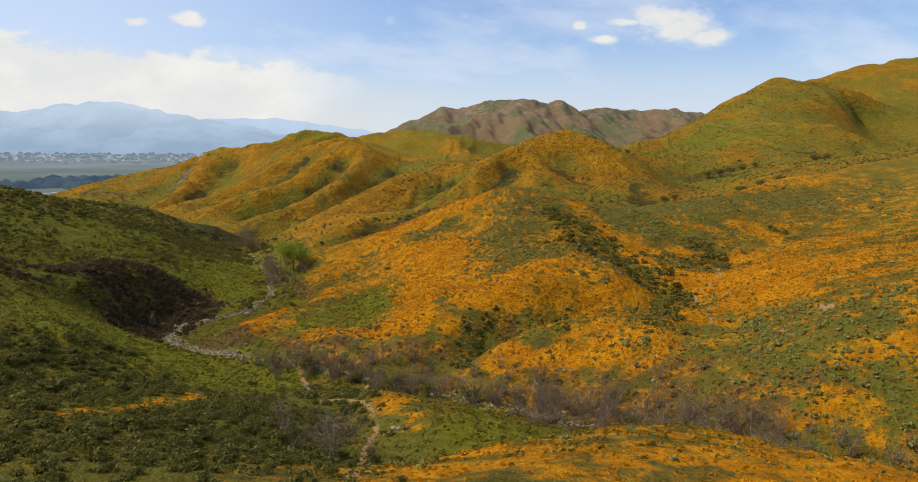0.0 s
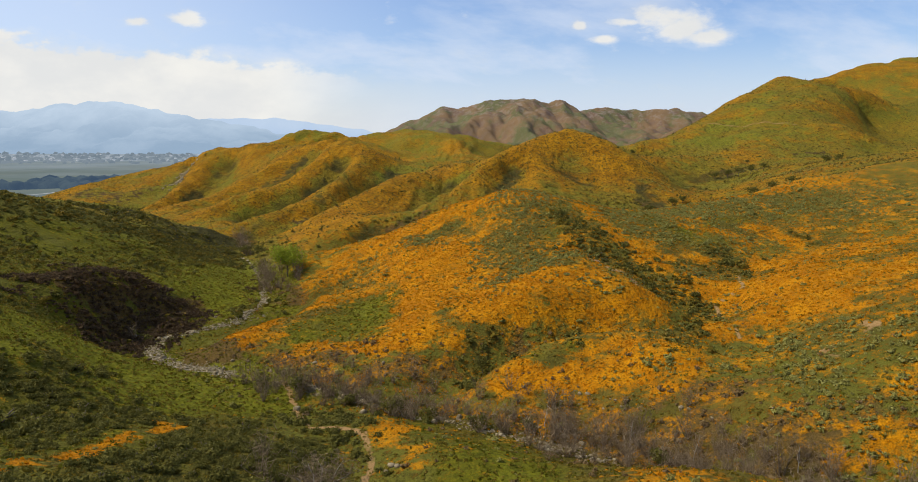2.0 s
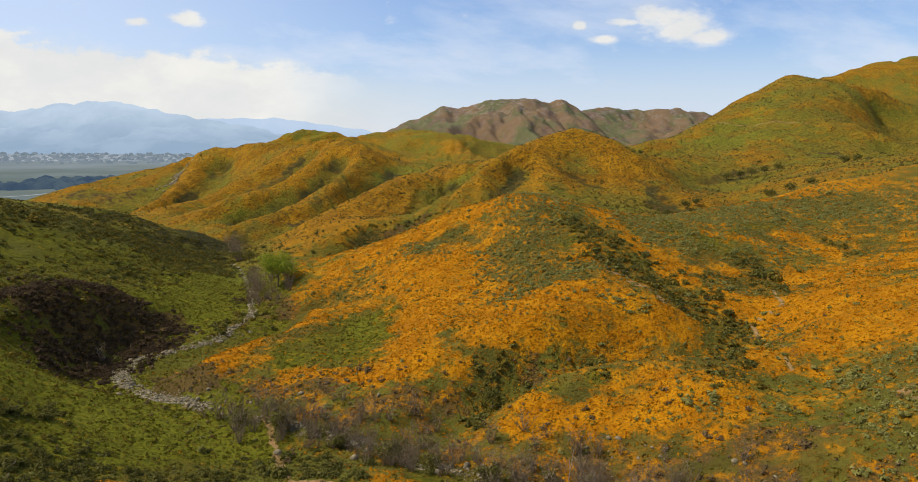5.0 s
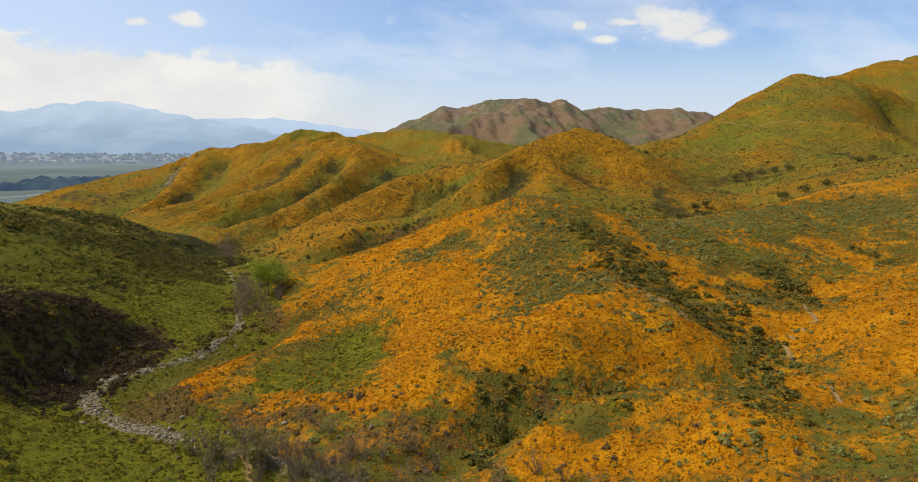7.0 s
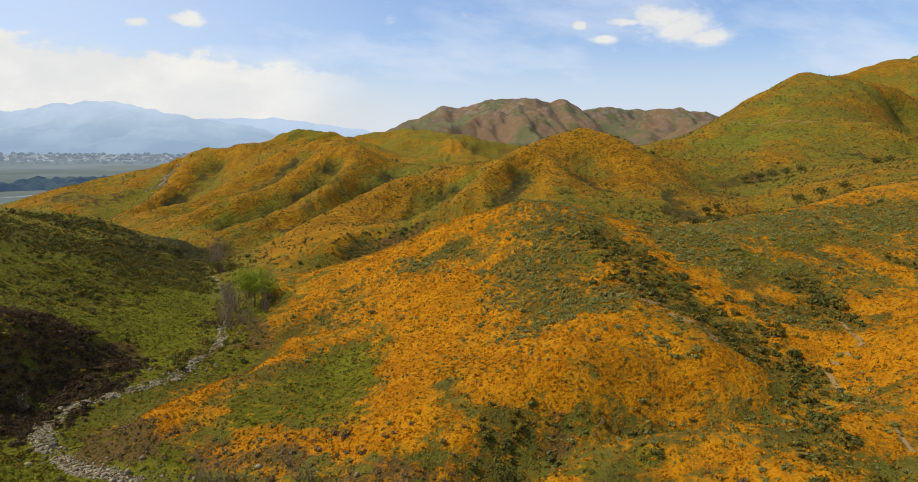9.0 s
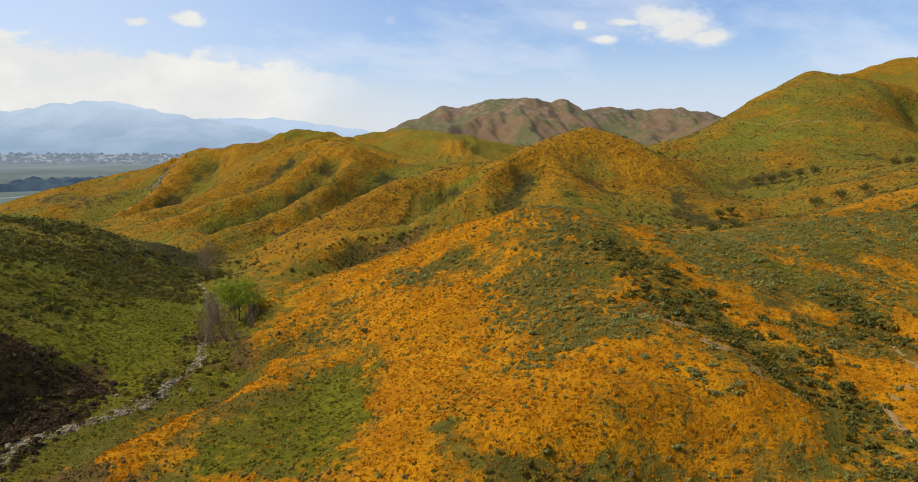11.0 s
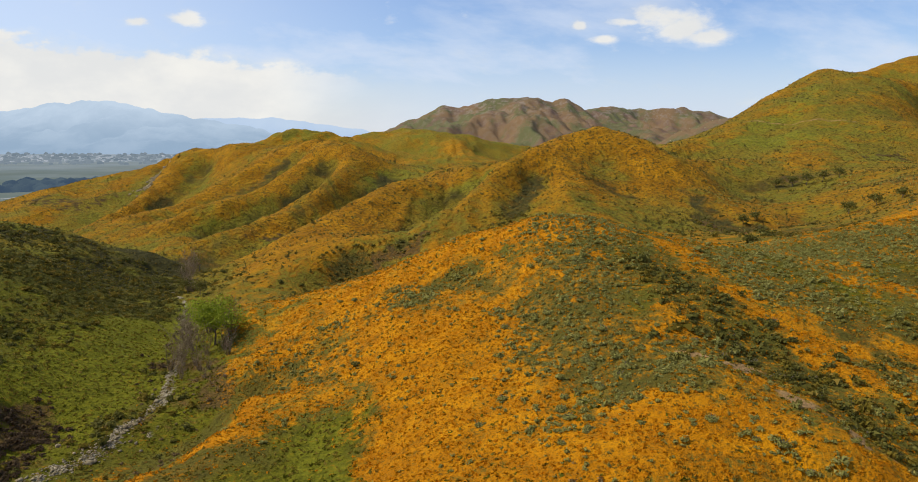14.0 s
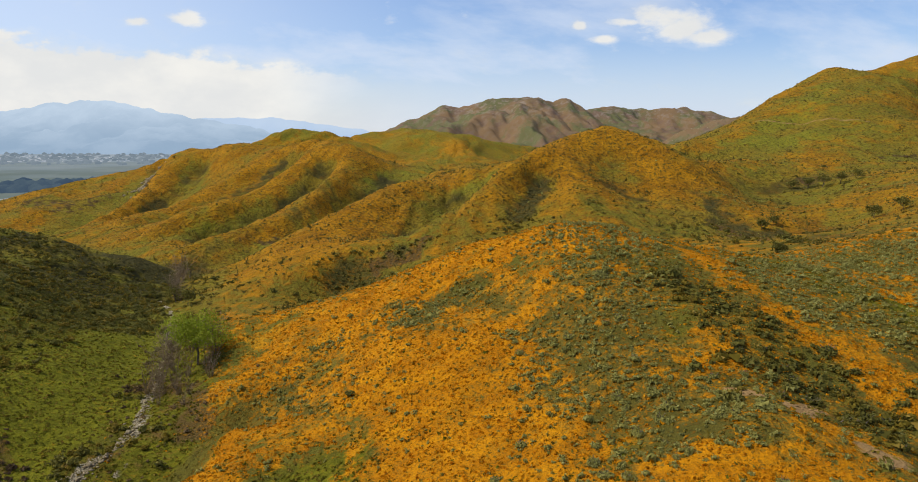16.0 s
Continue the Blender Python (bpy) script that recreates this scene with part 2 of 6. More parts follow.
LINES['behind'] = [(40, 720, -24), (110, 790, -24), (200, 850, -22), (300, 900, -14), (400, 1000, 2), (520, 1100, 26)]
LINES['behind3'] = [(30, 900, -22), (150, 1000, -26), (300, 1100, -18)]
LINES['dip1'] = [(-60, 720, -30), (-120, 750, -34), (-190, 780, -38), (-270, 810, -46), (-350, 850, -62)]
LINES['dip2'] = [(-40, 900, -22), (-110, 950, -24), (-190, 970, -30), (-270, 960, -48)]
LINES['mid_rib'] = [(-86, 1060, 21), (-80, 990, 6), (-70, 920, -8), (-62, 860, -18)]
LINES['mid_rib2'] = [(-22, 1000, 14), (-10, 930, 0), (0, 850, -14)]
LINES['behind2'] = [(420, 980, 20), (620, 1000, 40)]
LINES['plain_edge'] = [(-760, 600, -86), (-620, 720, -88), (-480, 900, -90), (-360, 1020, -90), (-250, 1180, -80)]
LINES['top_ridge'] = [(618, 1000, 112), (662, 1020, 124), (706, 1020, 127)]
LINES['vale_mid'] = [(0, 430, -14), (-20, 520, -19), (40, 560, -20), (100, 520, -14), (170, 470, -10.5)]
LINES['cone'] = [(131, 505, -3.2), (179, 560, 7.3), (225, 610, 23.7), (267, 650, 43.1), (370, 735, 62), (420, 770, 73), (469, 800, 88), (533, 830, 96), (560, 830, 80), (700, 800, 90)]
LINES['cone_back'] = [(330, 760, 40), (250, 760, 10), (180, 700, -5)]
LINES['cone_left'] = [(200, 640, 0), (150, 580, -8)]
LINES['cone_face'] = [(319, 691, 64), (252, 555, 27), (221, 532, 9), (186, 431, -13)]
LINES['cone_face2'] = [(380, 632, 46), (283, 530, 17.5), (292, 484, 5), (236, 452, -8), (200, 425, -14)]
LINES['saddle_e'] = [(85, 415, -2), (104, 424, -8), (128, 431, -9.5), (172, 464, -10), (200, 500, -2)]
LINES['cone_gul'] = [(403, 740, 55), (384, 660, 31), (346, 560, 4), (262, 430, -11)]
LINES['east_vale'] = [(280, 400, -3), (208, 352, -8), (166, 411, -19.5), (139, 404, -25), (118, 360, -26.5), (110, 310, -28.5)]
LINES['east_rise'] = [(172, 323, -12), (161, 349, -18), (142, 355, -24.5)]
LINES['east_rise2'] = [(260, 300, 0), (190, 300, -9), (150, 295, -17), (118, 285, -24)]
LINES['back'] = [(0, 0, -21), (0, -80, -16), (90, 0, -14), (-90, 0, -8), (160, -60, 10), (-160, -60, 14)]


def noise2(x, y, seed):
    """Smooth lattice noise in -1..1 on arrays."""
    xi, yi = np.floor(x), np.floor(y)
    fx, fy = x - xi, y - yi
    ux, uy = fx * fx * fx * (fx * (fx * 6 - 15) + 10), fy * fy * fy * (fy * (fy * 6 - 15) + 10)

    def corner(i, j):
        n = ((xi + i) * 374761393 + (yi + j) * 668265263 + seed * 974711).astype(np.int64) & 0xFFFFFFFF
        n = ((n ^ (n >> 13)) * 1274126177) & 0xFFFFFFFF
        a = ((n ^ (n >> 16)) & 0xFFFF) / 65536.0 * 2 * np.pi
        return np.cos(a) * (fx - i) + np.sin(a) * (fy - j)

    a, b, c, d = corner(0, 0), corner(1, 0), corner(0, 1), corner(1, 1)
    return 1.5 * (a + (b - a) * ux + (c - a) * uy + (a - b - c + d) * ux * uy)


def fbm(x, y, size, octaves=4, seed=0, rough=0.5):
    out, amp = np.zeros(np.shape(x)), 1.0
    for o in range(octaves):
        out += amp * noise2(np.asarray(x) / size * 2 ** o + 17.3 * o, np.asarray(y) / size * 2 ** o - 9.1 * o, seed + o)
        amp *= rough
    return out


def smooth(x, lo, hi):
    t = np.clip((x - lo) / (hi - lo), 0, 1)
    return t * t * (3 - 2 * t)


class Hills:
    """A surface laid smoothly over the landform lines."""

    SOFT = 3.5

    def __init__(self, lines):
        keep = []
        for line in lines.values():
            line = np.array(line, float)
            pts = [line[0]]
            for b, c in zip(line[:-1], line[1:]):
                n = max(1, int(np.ceil(np.hypot(*(c - b)[:2]) / (8 + 0.03 * max(0, b[1] - 60)))))
                pts += [b + (c - b) * k / n for k in range(1, n + 1)]
            for q in pts:
                m = 2.5 + 0.012 * max(0, q[1] - 60)
                if all((r[0] - q[0]) ** 2 + (r[1] - q[1]) ** 2 >= m * m for r in keep):
                    keep.append(q)
        self.p = np.array(keep)
        n = len(self.p)
        a = self.kernel(self.p[:, :2]) - 0.6 * np.eye(n)
        q = np.c_[np.ones(n), self.p[:, :2] / 500]
        self.w = np.linalg.solve(np.block([[a, q], [q.T, np.zeros((3, 3))]]), np.r_[self.p[:, 2], 0, 0, 0])

    def kernel(self, q):
        return np.sqrt((q[:, None, 0] - self.p[None, :, 0]) ** 2 + (q[:, None, 1] - self.p[None, :, 1]) ** 2 + self.SOFT ** 2)

    def at(self, x, y):
        q, out = np.c_[np.ravel(x), np.ravel(y)], np.empty(np.size(x))
        for i in range(0, len(q), 8000):
            b = q[i:i + 8000]
            out[i:i + 8000] = self.kernel(b) @ self.w[:-3] + self.w[-3] + b @ self.w[-2:] / 500
        return out.reshape(np.shape(x))


hills = Hills(LINES)


def far_land(x, y):
    """The land past the canyon: a plain to the west, a rocky range ahead, hills elsewhere."""
    plain = -86 + 3 * fbm(x, y, 400, 2, 5)
    rough = 40 * np.abs(fbm(x, y, 500, 5, 31)) + 20 * fbm(x, y, 900, 2, 32)
    east = smooth(x / np.maximum(np.abs(y), 1) * np.sign(y + 1e-6), -0.22, 0.02)
    east = np.where(y < 300, 1.0, east)
    land = plain + east * (rough + 45)
    prof = np.interp(x, [-330, -190, -60, 0, 70, 175, 250, 300, 340, 400, 450, 1500], [0, 55, 116, 112, 124, 138, 144, 128, 140, 112, 60, -60])
    prof2 = np.interp(x, [100, 380, 460, 560, 700, 800, 900, 980, 1300], [40, 96, 117, 130, 128, 127, 120, 98, 0])
    prof3 = np.interp(x, [480, 600, 700, 800, 950, 1200, 1500], [-60, 20, 60, 74, 84, 80, 40])
    rock = np.full(np.shape(x), -86.0)
    for top, at, half, sd in ((prof, 2250, 700, 77), (prof2, 2560, 500, 83), (prof3, 1950, 480, 88)):
        ridge = np.clip(1 - np.abs(y - at - 60 * fbm(x, y * 0, 300, 2, sd)) / half, 0, 1)
        cut = np.abs(fbm(x + 0.35 * y, y * 0.35, 210, 5, sd, 0.55))
        body = (top + 86) * ridge ** 0.8 * (1 - 0.9 * cut * (1.02 - ridge ** 2)) - 86
        crag = np.clip(fbm(x, y, 75, 3, sd + 2, 0.5) - 0.1, 0, 1) * 10 * smooth(ridge, 0.3, 0.9)
        rock = np.maximum(rock, body + crag + 5 * fbm(x, y, 90, 4, sd + 3) * smooth(ridge, 0.05, 0.4))
    rock = -86 + (rock + 86) * smooth(x, -460, -230)
    base = smooth(y, 1250, 1600)
    return np.where(y > 1200, np.maximum(land * (1 - base) - 80 * base, rock), land)


def height(x, y, fine=True):
    x, y = np.asarray(x, float), np.asarray(y, float)
    near = smooth(y, 1500, 1120) * smooth(y, -260, -90) * smooth(np.abs(x - 60), 900, 620)
    h = np.zeros(x.shape)
    m = near > 0
    h[m] = hills.at(x[m], y[m])
    h = np.where(m, h, 0) * near
    m = near < 1
    h[m] += far_land(x[m], y[m]) * (1 - near[m])
    if fine:
        d = np.hypot(x, y)
        amp = 0.35 + 1.2 * smooth(d, 180, 600)
        h = h + amp * fbm(x, y, 26, 3, 11) * 0.8 + 0.22 * fbm(x, y, 5.5, 3, 12)
        # ribs and runnels worn down the far slopes
        rib = smooth(y, 265, 330) * smooth(y, 1100, 800)
        w = smooth(x, 20, -40)
        bend = 9 * fbm(x, y, 60, 2, 15)
        across = (0.86 * x - 0.5 * y) * w + x * (1 - w) + bend
        along = (0.5 * x + 0.86 * y) * w + y * (1 - w)
        h = h + 6 * smooth(y, 780, 900) * smooth(y, 1300, 1100) * fbm(x, y, 85, 4, 16)
        h = h - (2.2 + 1.6 * smooth(x, -30, -90) + 6.0 * smooth(y, 760, 900)) * rib * (np.abs(fbm(across, along * 0.25, 44, 4, 14, 0.5)) - 0.3)
        near_rib = smooth(y, 120, 150) * smooth(y, 265, 225)
        h = h - 0.7 * near_rib * (np.abs(fbm(x + 0.5 * bend, y * 0.3, 14, 2, 19)) - 0.3)
    return h


# The ground: one sheet, fine ahead of the eye and coarse behind, out to the horizon.
APEX = -60.0
ang = np.concatenate([np.radians(np.linspace(-180, -46, 60)[:-1]), np.radians(np.linspace(-46, 46, 480)), np.radians(np.linspace(46, 180, 60)[1:])])
rad = np.concatenate([np.linspace(4, 85, 20)[:-1], 85 * (1700 / 85) ** np.linspace(0, 1, 570), np.linspace(1710, 2700, 130), np.linspace(2730, 4700, 40)])
A, Rr = np.meshgrid(ang, rad)
GX, GY = Rr * np.sin(A), APEX + Rr * np.cos(A)
GZ = height(GX, GY)
nr, na = GX.shape
co = np.stack([GX, GY, GZ], -1).reshape(-1, 3)
idx = np.arange(nr * na).reshape(nr, na)
quads = np.stack([idx[:-1, :-1], idx[:-1, 1:], idx[1:, 1:], idx[1:, :-1]], -1).reshape(-1, 4)
mesh = bpy.data.meshes.new("ground")
mesh.vertices.add(len(co)), mesh.loops.add(quads.size), mesh.polygons.add(len(quads))
mesh.vertices.foreach_set("co", co.ravel())
mesh.loops.foreach_set("vertex_index", quads[:, ::-1].ravel())
mesh.polygons.foreach_set("loop_start", np.arange(len(quads)) * 4)
mesh.polygons.foreach_set("use_smooth", np.ones(len(quads), bool))
mesh.update()
ground = tagged(new("ground", mesh), "canyon hillsides with orange poppies, green grass and scrub", "ground", kind="structure")

# ---- cover of the ground ----
# Patches of cover: (x, y, half width, half depth, strength).
COVER = {"poppy": [], "brown": [], "sage": [], "lush": [], "chap": [], "bare": []}
COVER['poppy'] += [(-5, 164, 30.8, 42.3, 1.0), (-29, 210, 22, 10.5, 0.7), (47, 164, 9, 7.2, 0.8), (59, 137, 8.7, 13.6, 0.6), (72, 164, 8.6, 9.4, 0.8), (81, 184, 5.7, 4.8, 0.9), (30, 130, 15.6, 7.9, 0.1), (-46, 152, 6, 10.9, 0.9), (-37, 173, 6.9, 8.1, 0.8), (-1, 124, 8.1, 1.7, 0.5), (21, 111, 12.5, 5.1, 0.7), (30, 90, 4.1, 1.6, 0.25), (61, 130, 16.9, 15.3, 0.7), (37, 82, 3.9, 1.5, 0.2), (12, 40, 11.1, 2.9, 1.6)]
COVER['poppy'] += [(-9, 88, 3.6, 9.5, 1.2), (-37, 87, 2.5, 4.5, 4.5), (-33, 52, 3.3, 1.6, 4.5), (-35, 67, 1.4, 3.9, 4), (-38, 88, 2.8, 2.4, 3.5), (36, 82, 23.8, 2.1, 0.35), (-12, 95, 2.7, 4.9, 1.1), (51, 383, 36.9, 15.2, 0.5), (24, 349, 27.5, 76.4, 0.4), (77, 364, 20.7, 17.3, 0.4), (-62, 339, 32.4, 78.6, 0.55), (-40, 389, 25, 68.2, 0.5), (128, 354, 21.1, 36.9, 0.8), (117, 233, 16, 41.5, 0.8), (-347, 651, 62.5, 50.7, 0.45)]
COVER['poppy'] += [(-171, 564, 68.6, 26.5, 0.2), (291, 569, 43, 113.2, 0.2), (-10, 422, 10.2, 4.9, 0.9), (252, 442, 25.3, 55.1, 0.6), (-36, 916, 23.4, 93.7, 0.5), (-40, 140, 6.8, 3.4, 1.2), (-19, 125, 10.4, 1.9, 1.0), (20, 105, 13.3, 2.7, 0.7), (-56, 148, 3.1, 2.3, 0.6), (29, 103, 7.1, 2.0, 0.5), (15, 108, 11.5, 3.5, 0.6), (29, 100, 12.7, 4.3, 0.6), (39, 97, 15.4, 8.1, 0.15), (49, 87, 9, 7.9, -0.5), (17, 106, 10.1, 2.7, 0.6)]
COVER['poppy'] += [(33, 99, 10.7, 2.9, 0.4), (34, 89, 7.7, 2.8, 0.4), (-32, 153, 14.6, 15.6, -0.95), (-11, 153, 6.5, 10.8, 0.4), (32, 113, 13, 10.7, -0.2), (16, 164, 7.8, 10.1, -0.9), (-20, 151, 7.4, 11.2, -0.3), (37, 97, 4.6, 3.3, -0.8), (93, 213, 29.7, 13.1, -1.2), (4, 75, 7.4, 18.5, -2.0), (7, 418, 16.8, 80.6, -1.0), (-26, 539, 17.8, 35.7, -1.2), (53, 97, 5.1, 7.1, -0.6), (-2, 109, 11.7, 6.1, -1.2), (25, 102, 15, 3.5, 0.9)]
COVER['poppy'] += [(41, 85, 12.6, 4.9, 0.5), (41, 152, 11, 6.7, -1.2), (53, 83, 10.5, 7.6, -0.55), (47, 72, 9.2, 3.3, -0.35), (23, 175, 3.9, 6.5, -0.6), (13, 168, 6.8, 4.6, -0.5), (22, 161, 5.9, 4.3, -0.5), (4, 127, 14.6, 4.1, 0.25)]
COVER['brown'] += [(37, 81, 14.4, 2.2, 0.45), (17, 100, 13.1, 1.9, 0.7), (-18, 126, 11.5, 2.6, 0.8), (10, 125, 3.1, 7.3, 0.6), (4, 126, 2.1, 1.6, 0.8), (45, 75, 11.6, 4.9, 0.3), (-53, 185, 5.6, 6, 0.8), (-47, 194, 3.9, 10.5, 0.7), (20, 95, 12.5, 2.7, 1.0), (-24, 129, 8.9, 3.4, 1.0), (-11, 116, 10.3, 3.1, 0.8), (-82, 162, 10, 9, 0.8), (-77, 164, 9, 6.8, 0.6), (-47, 137, 6.2, 3.9, 1.0), (26, 86, 20, 13.6, 1.0)]
# last patch: brown standing in for the shadow in the gully's mouth
COVER['brown'] += [(-348, 634, 36.7, 41.3, 0.6), (-104, 414, 10.3, 5.1, 1.0), (2, 107, 19.2, 6.8, 0.8), (53, 131, 5.3, 4.3, 0.6), (-12, 121, 9.1, 2.6, 0.8), (1, 128, 12.3, 5.1, 0.25), (4, 121, 1.5, 5.8, 0.7)]
COVER['sage'] += [(32, 102, 12.3, 3.4, 0.15), (50, 93, 7.8, 6.8, 0.5), (15, 165, 6.3, 8.6, 1.1), (22, 153, 5.3, 3.8, 1.1), (-12, 198, 4.7, 6.9, 0.9), (93, 213, 31.4, 11.4, 1.2), (62, 201, 13.3, 11.9, 0.6), (53, 97, 5, 5.8, 1.0), (44, 92, 2.7, 2.1, 1.0), (39, 81, 3.3, 1.5, 0.8), (12, 196, 7.4, 9.1, 0.8), (12, 174, 7.4, 8.8, 0.8), (18, 166, 5.5, 7.7, 0.6), (-13, 203, 4.9, 4.7, 0.8), (-32, 196, 2.8, 4.5, 0.6)]
COVER['sage'] += [(1, 156, 3.4, 2.6, 0.5), (22, 161, 5.2, 3.9, 1.0), (14, 155, 2.9, 1.9, 0.8), (169, 319, 26.2, 24, 1.0), (31, 105, 3.3, 1.5, 0.6), (10, 125, 5.6, 5.3, 0.5), (-51, 292, 8.9, 34.6, 0.5), (127, 205, 19.4, 17.3, 0.8), (115, 215, 11.2, 16.9, 0.6), (14, 41, 3.1, 2.6, 0.3), (20, 195, 5.2, 9.9, 0.9), (13, 168, 7.5, 3.8, 0.9), (22, 164, 4.7, 5.1, 0.9), (23, 152, 3.5, 2.8, 1.0), (14, 150, 3.2, 1.9, 0.9)]
COVER['sage'] += [(7, 161, 2.5, 2.2, 0.6), (54, 89, 11.1, 7.8, 0.6), (50, 74, 6.4, 3.7, 0.5), (66, 205, 10.6, 11.6, 0.7), (-7, 209, 6.2, 3, 0.6), (35, 104, 13.8, 5.9, 0.25)]
COVER['lush'] += [(3, 125, 6.2, 1.5, 0.5), (-32, 153, 14.6, 18.9, 0.4), (-20, 155, 7.7, 12, 0.3), (-75, 203, 9.1, 26.3, 1.2), (-50, 186, 6.5, 5.4, 0.7), (-57, 128, 6.9, 7.6, 1.0), (-48, 121, 11, 10.1, 0.9), (-77, 165, 5.9, 7.3, 0.5), (4, 74, 8.5, 17.8, 1.4), (37, 97, 4.6, 3.3, 0.6), (-84, 246, 7.6, 31.2, 0.9), (-5, 94, 3.3, 5.9, 0.8), (208, 503, 67.8, 44.2, 0.5), (-138, 484, 28.9, 42.6, 0.5), (-94, 502, 16.7, 38.8, 0.6)]
COVER['lush'] += [(-210, 556, 24.8, 34.7, 0.5), (-178, 861, 52.4, 52.4, 1.2), (7, 418, 16.8, 80.6, 1.0), (-26, 539, 20, 47, 1.3), (-58, 514, 12.7, 12.1, 0.8), (-115, 222, 22.7, 18.5, 0.3), (-72, 984, 84.3, 41.5, 0.6), (34, 199, 6.1, 13.1, 0.6), (-70, 206, 11.7, 26.2, 1.0), (-48, 113, 8.8, 16.4, 0.8), (23, 175, 3.9, 6.5, 0.6), (-114, 237, 24, 29.9, 0.4), (-110, 183, 22.9, 25.5, 0.4), (14, 116, 8.8, 1.5, 0.5)]
COVER['chap'] += [(34, 171, 3.1, 6.4, 1.2), (38, 164, 4.4, 6.2, 1.3), (33, 182, 3.4, 7.9, 0.9), (-54, 187, 5.7, 7.3, 1.2), (-80, 205, 7.2, 14.3, 0.9), (-92, 242, 10.8, 18.1, 0.9), (-72, 187, 4.1, 8.8, 0.9), (-67, 204, 9, 7, 0.8), (-65, 171, 6.2, 3.6, 0.8), (34, 166, 4.4, 8.4, 1.2), (42, 155, 6.2, 6.2, 1.4), (49, 150, 5.1, 3.2, 1.4), (10, 125, 1.9, 6.5, 0.8), (-23, 65, 11.1, 31, 1.5), (-56, 89, 11.3, 16.1, 1.0)]
COVER['chap'] += [(-80, 155, 18.7, 13.1, 0.25), (-113, 215, 43.4, 69.9, 0.35), (-106, 210, 26.4, 31.9, 0.35), (-119, 284, 19.2, 54.3, 0.7), (-29, 42, 5.5, 10.9, 0.9), (-77, 164, 13.5, 6.8, 1.3), (4, 126, 2.1, 1.5, 0.5), (13, 128, 2.9, 1.5, 0.8), (66, 171, 3.1, 5.5, 1.2), (25, 163, 3.1, 10.5, 0.4), (164, 410, 14.4, 10.4, 1.8), (93, 317, 10.4, 41.6, 1.5), (98, 239, 9.8, 39.4, 1.2), (328, 1304, 23.3, 93.1, 1.6), (-46, 307, 14.4, 4.7, 0.2)]
COVER['chap'] += [(-24, 304, 7, 28.1, 0.3), (-123, 383, 8.1, 42.9, 1.2), (44, 334, 4, 15.8, 1.0), (89, 344, 2.8, 9.9, 1.0), (33, 108, 8.6, 5.3, 0.25)]
COVER['bare'] += [(34, 145, 4.1, 1.6, 1.2), (31, 157, 4.6, 1.6, 1.2), (24, 160, 1.9, 1.5, 0.8), (52, 97, 2.5, 1.5, 1.0), (29, 157, 2.0, 1.9, 0.8)]
TRACKS = {}
TRACKS['trail'] = [(-30.8, 118.7), (-26.9, 109.3), (-21.7, 96.6), (-17.5, 95.8), (-13.4, 92.3), (-11, 81), (-11.3, 72.5), (-7, 40.1)]
TRACKS['crest'] = [(-33.2, 53.5), (-33.3, 59), (-34.7, 67.2), (-36.7, 78.9), (-36.3, 87.8)]
TRACKS['wash_path'] = [(65.5, 163.3), (58.4, 143.6), (52.3, 142.5), (50.3, 133.8), (47.3, 121.9), (44.5, 112.1)]
TRACKS['gravel'] = [(-101.1, 299.6), (-87.6, 278.1), (-64.1, 218), (-55.8, 190.6), (-56.2, 176.9), (-56.6, 170.0), (-59.7, 161.6), (-64.2, 155.5), (-66.4, 149.3), (-65.0, 142.4), (-60.4, 136.5), (-53.8, 130.9), (-48.1, 127.5), (-42.7, 124.9)]
TRACKS['gravel_b'] = [(-51.6, 178.1), (-53.6, 185.4), (-55.2, 190.5), (-56.4, 199.1)]
TRACKS['gravel_up'] = [(-30.8, 118.7), (-14.6, 108.7), (-0.4, 100.1), (10.1, 92.2), (17.4, 85.2)]
TRACKS['cone_road'] = [(202.1, 560.1), (213.9, 547.1), (233.4, 532.2), (254.5, 515.6)]

# Drifts of cover along lines on the plan: kind, half width, strength, line.
DRIFTS = []
DRIFTS.append(('sage', 6.5, 1, [(22.9, 203.7), (18.2, 189.7), (14.1, 179.8), (11.4, 170.4)]))
DRIFTS.append(('sage', 3, 1, [(8.0, 168.2), (12.9, 168.3), (16.2, 167.2)]))
DRIFTS.append(('sage', 3, 1.1, [(-14.5, 207.9), (-10.2, 198.0), (-5.7, 205.4)]))
DRIFTS.append(('sage', 2.2, 1.3, [(19.4, 163.6), (22.4, 159.2), (23.7, 149.5)]))
DRIFTS.append(('sage', 1.6, 1, [(14.5, 157.5), (15.3, 148.6)]))
DRIFTS.append(('sage', 1.6, 0.9, [(2.0, 184.3), (7.3, 180.6)]))
DRIFTS.append(('sage', 1.4, 0.9, [(-33.9, 198.8), (-29.4, 191.7)]))
DRIFTS.append(('sage', 1.6, 0.8, [(-30.0, 203.5), (-25.4, 205.6)]))
DRIFTS.append(('sage', 3, 0.8, [(9.0, 207.5), (14.1, 209.5), (20.7, 212.0)]))
DRIFTS.append(('sage', 9, 0.6, [(51.8, 197.8), (64.4, 202.5), (78.4, 206.3), (95.4, 211.7)]))
DRIFTS.append(('sage', 4, 1, [(42.3, 197.1), (45.0, 183.8), (51.4, 179.9)]))
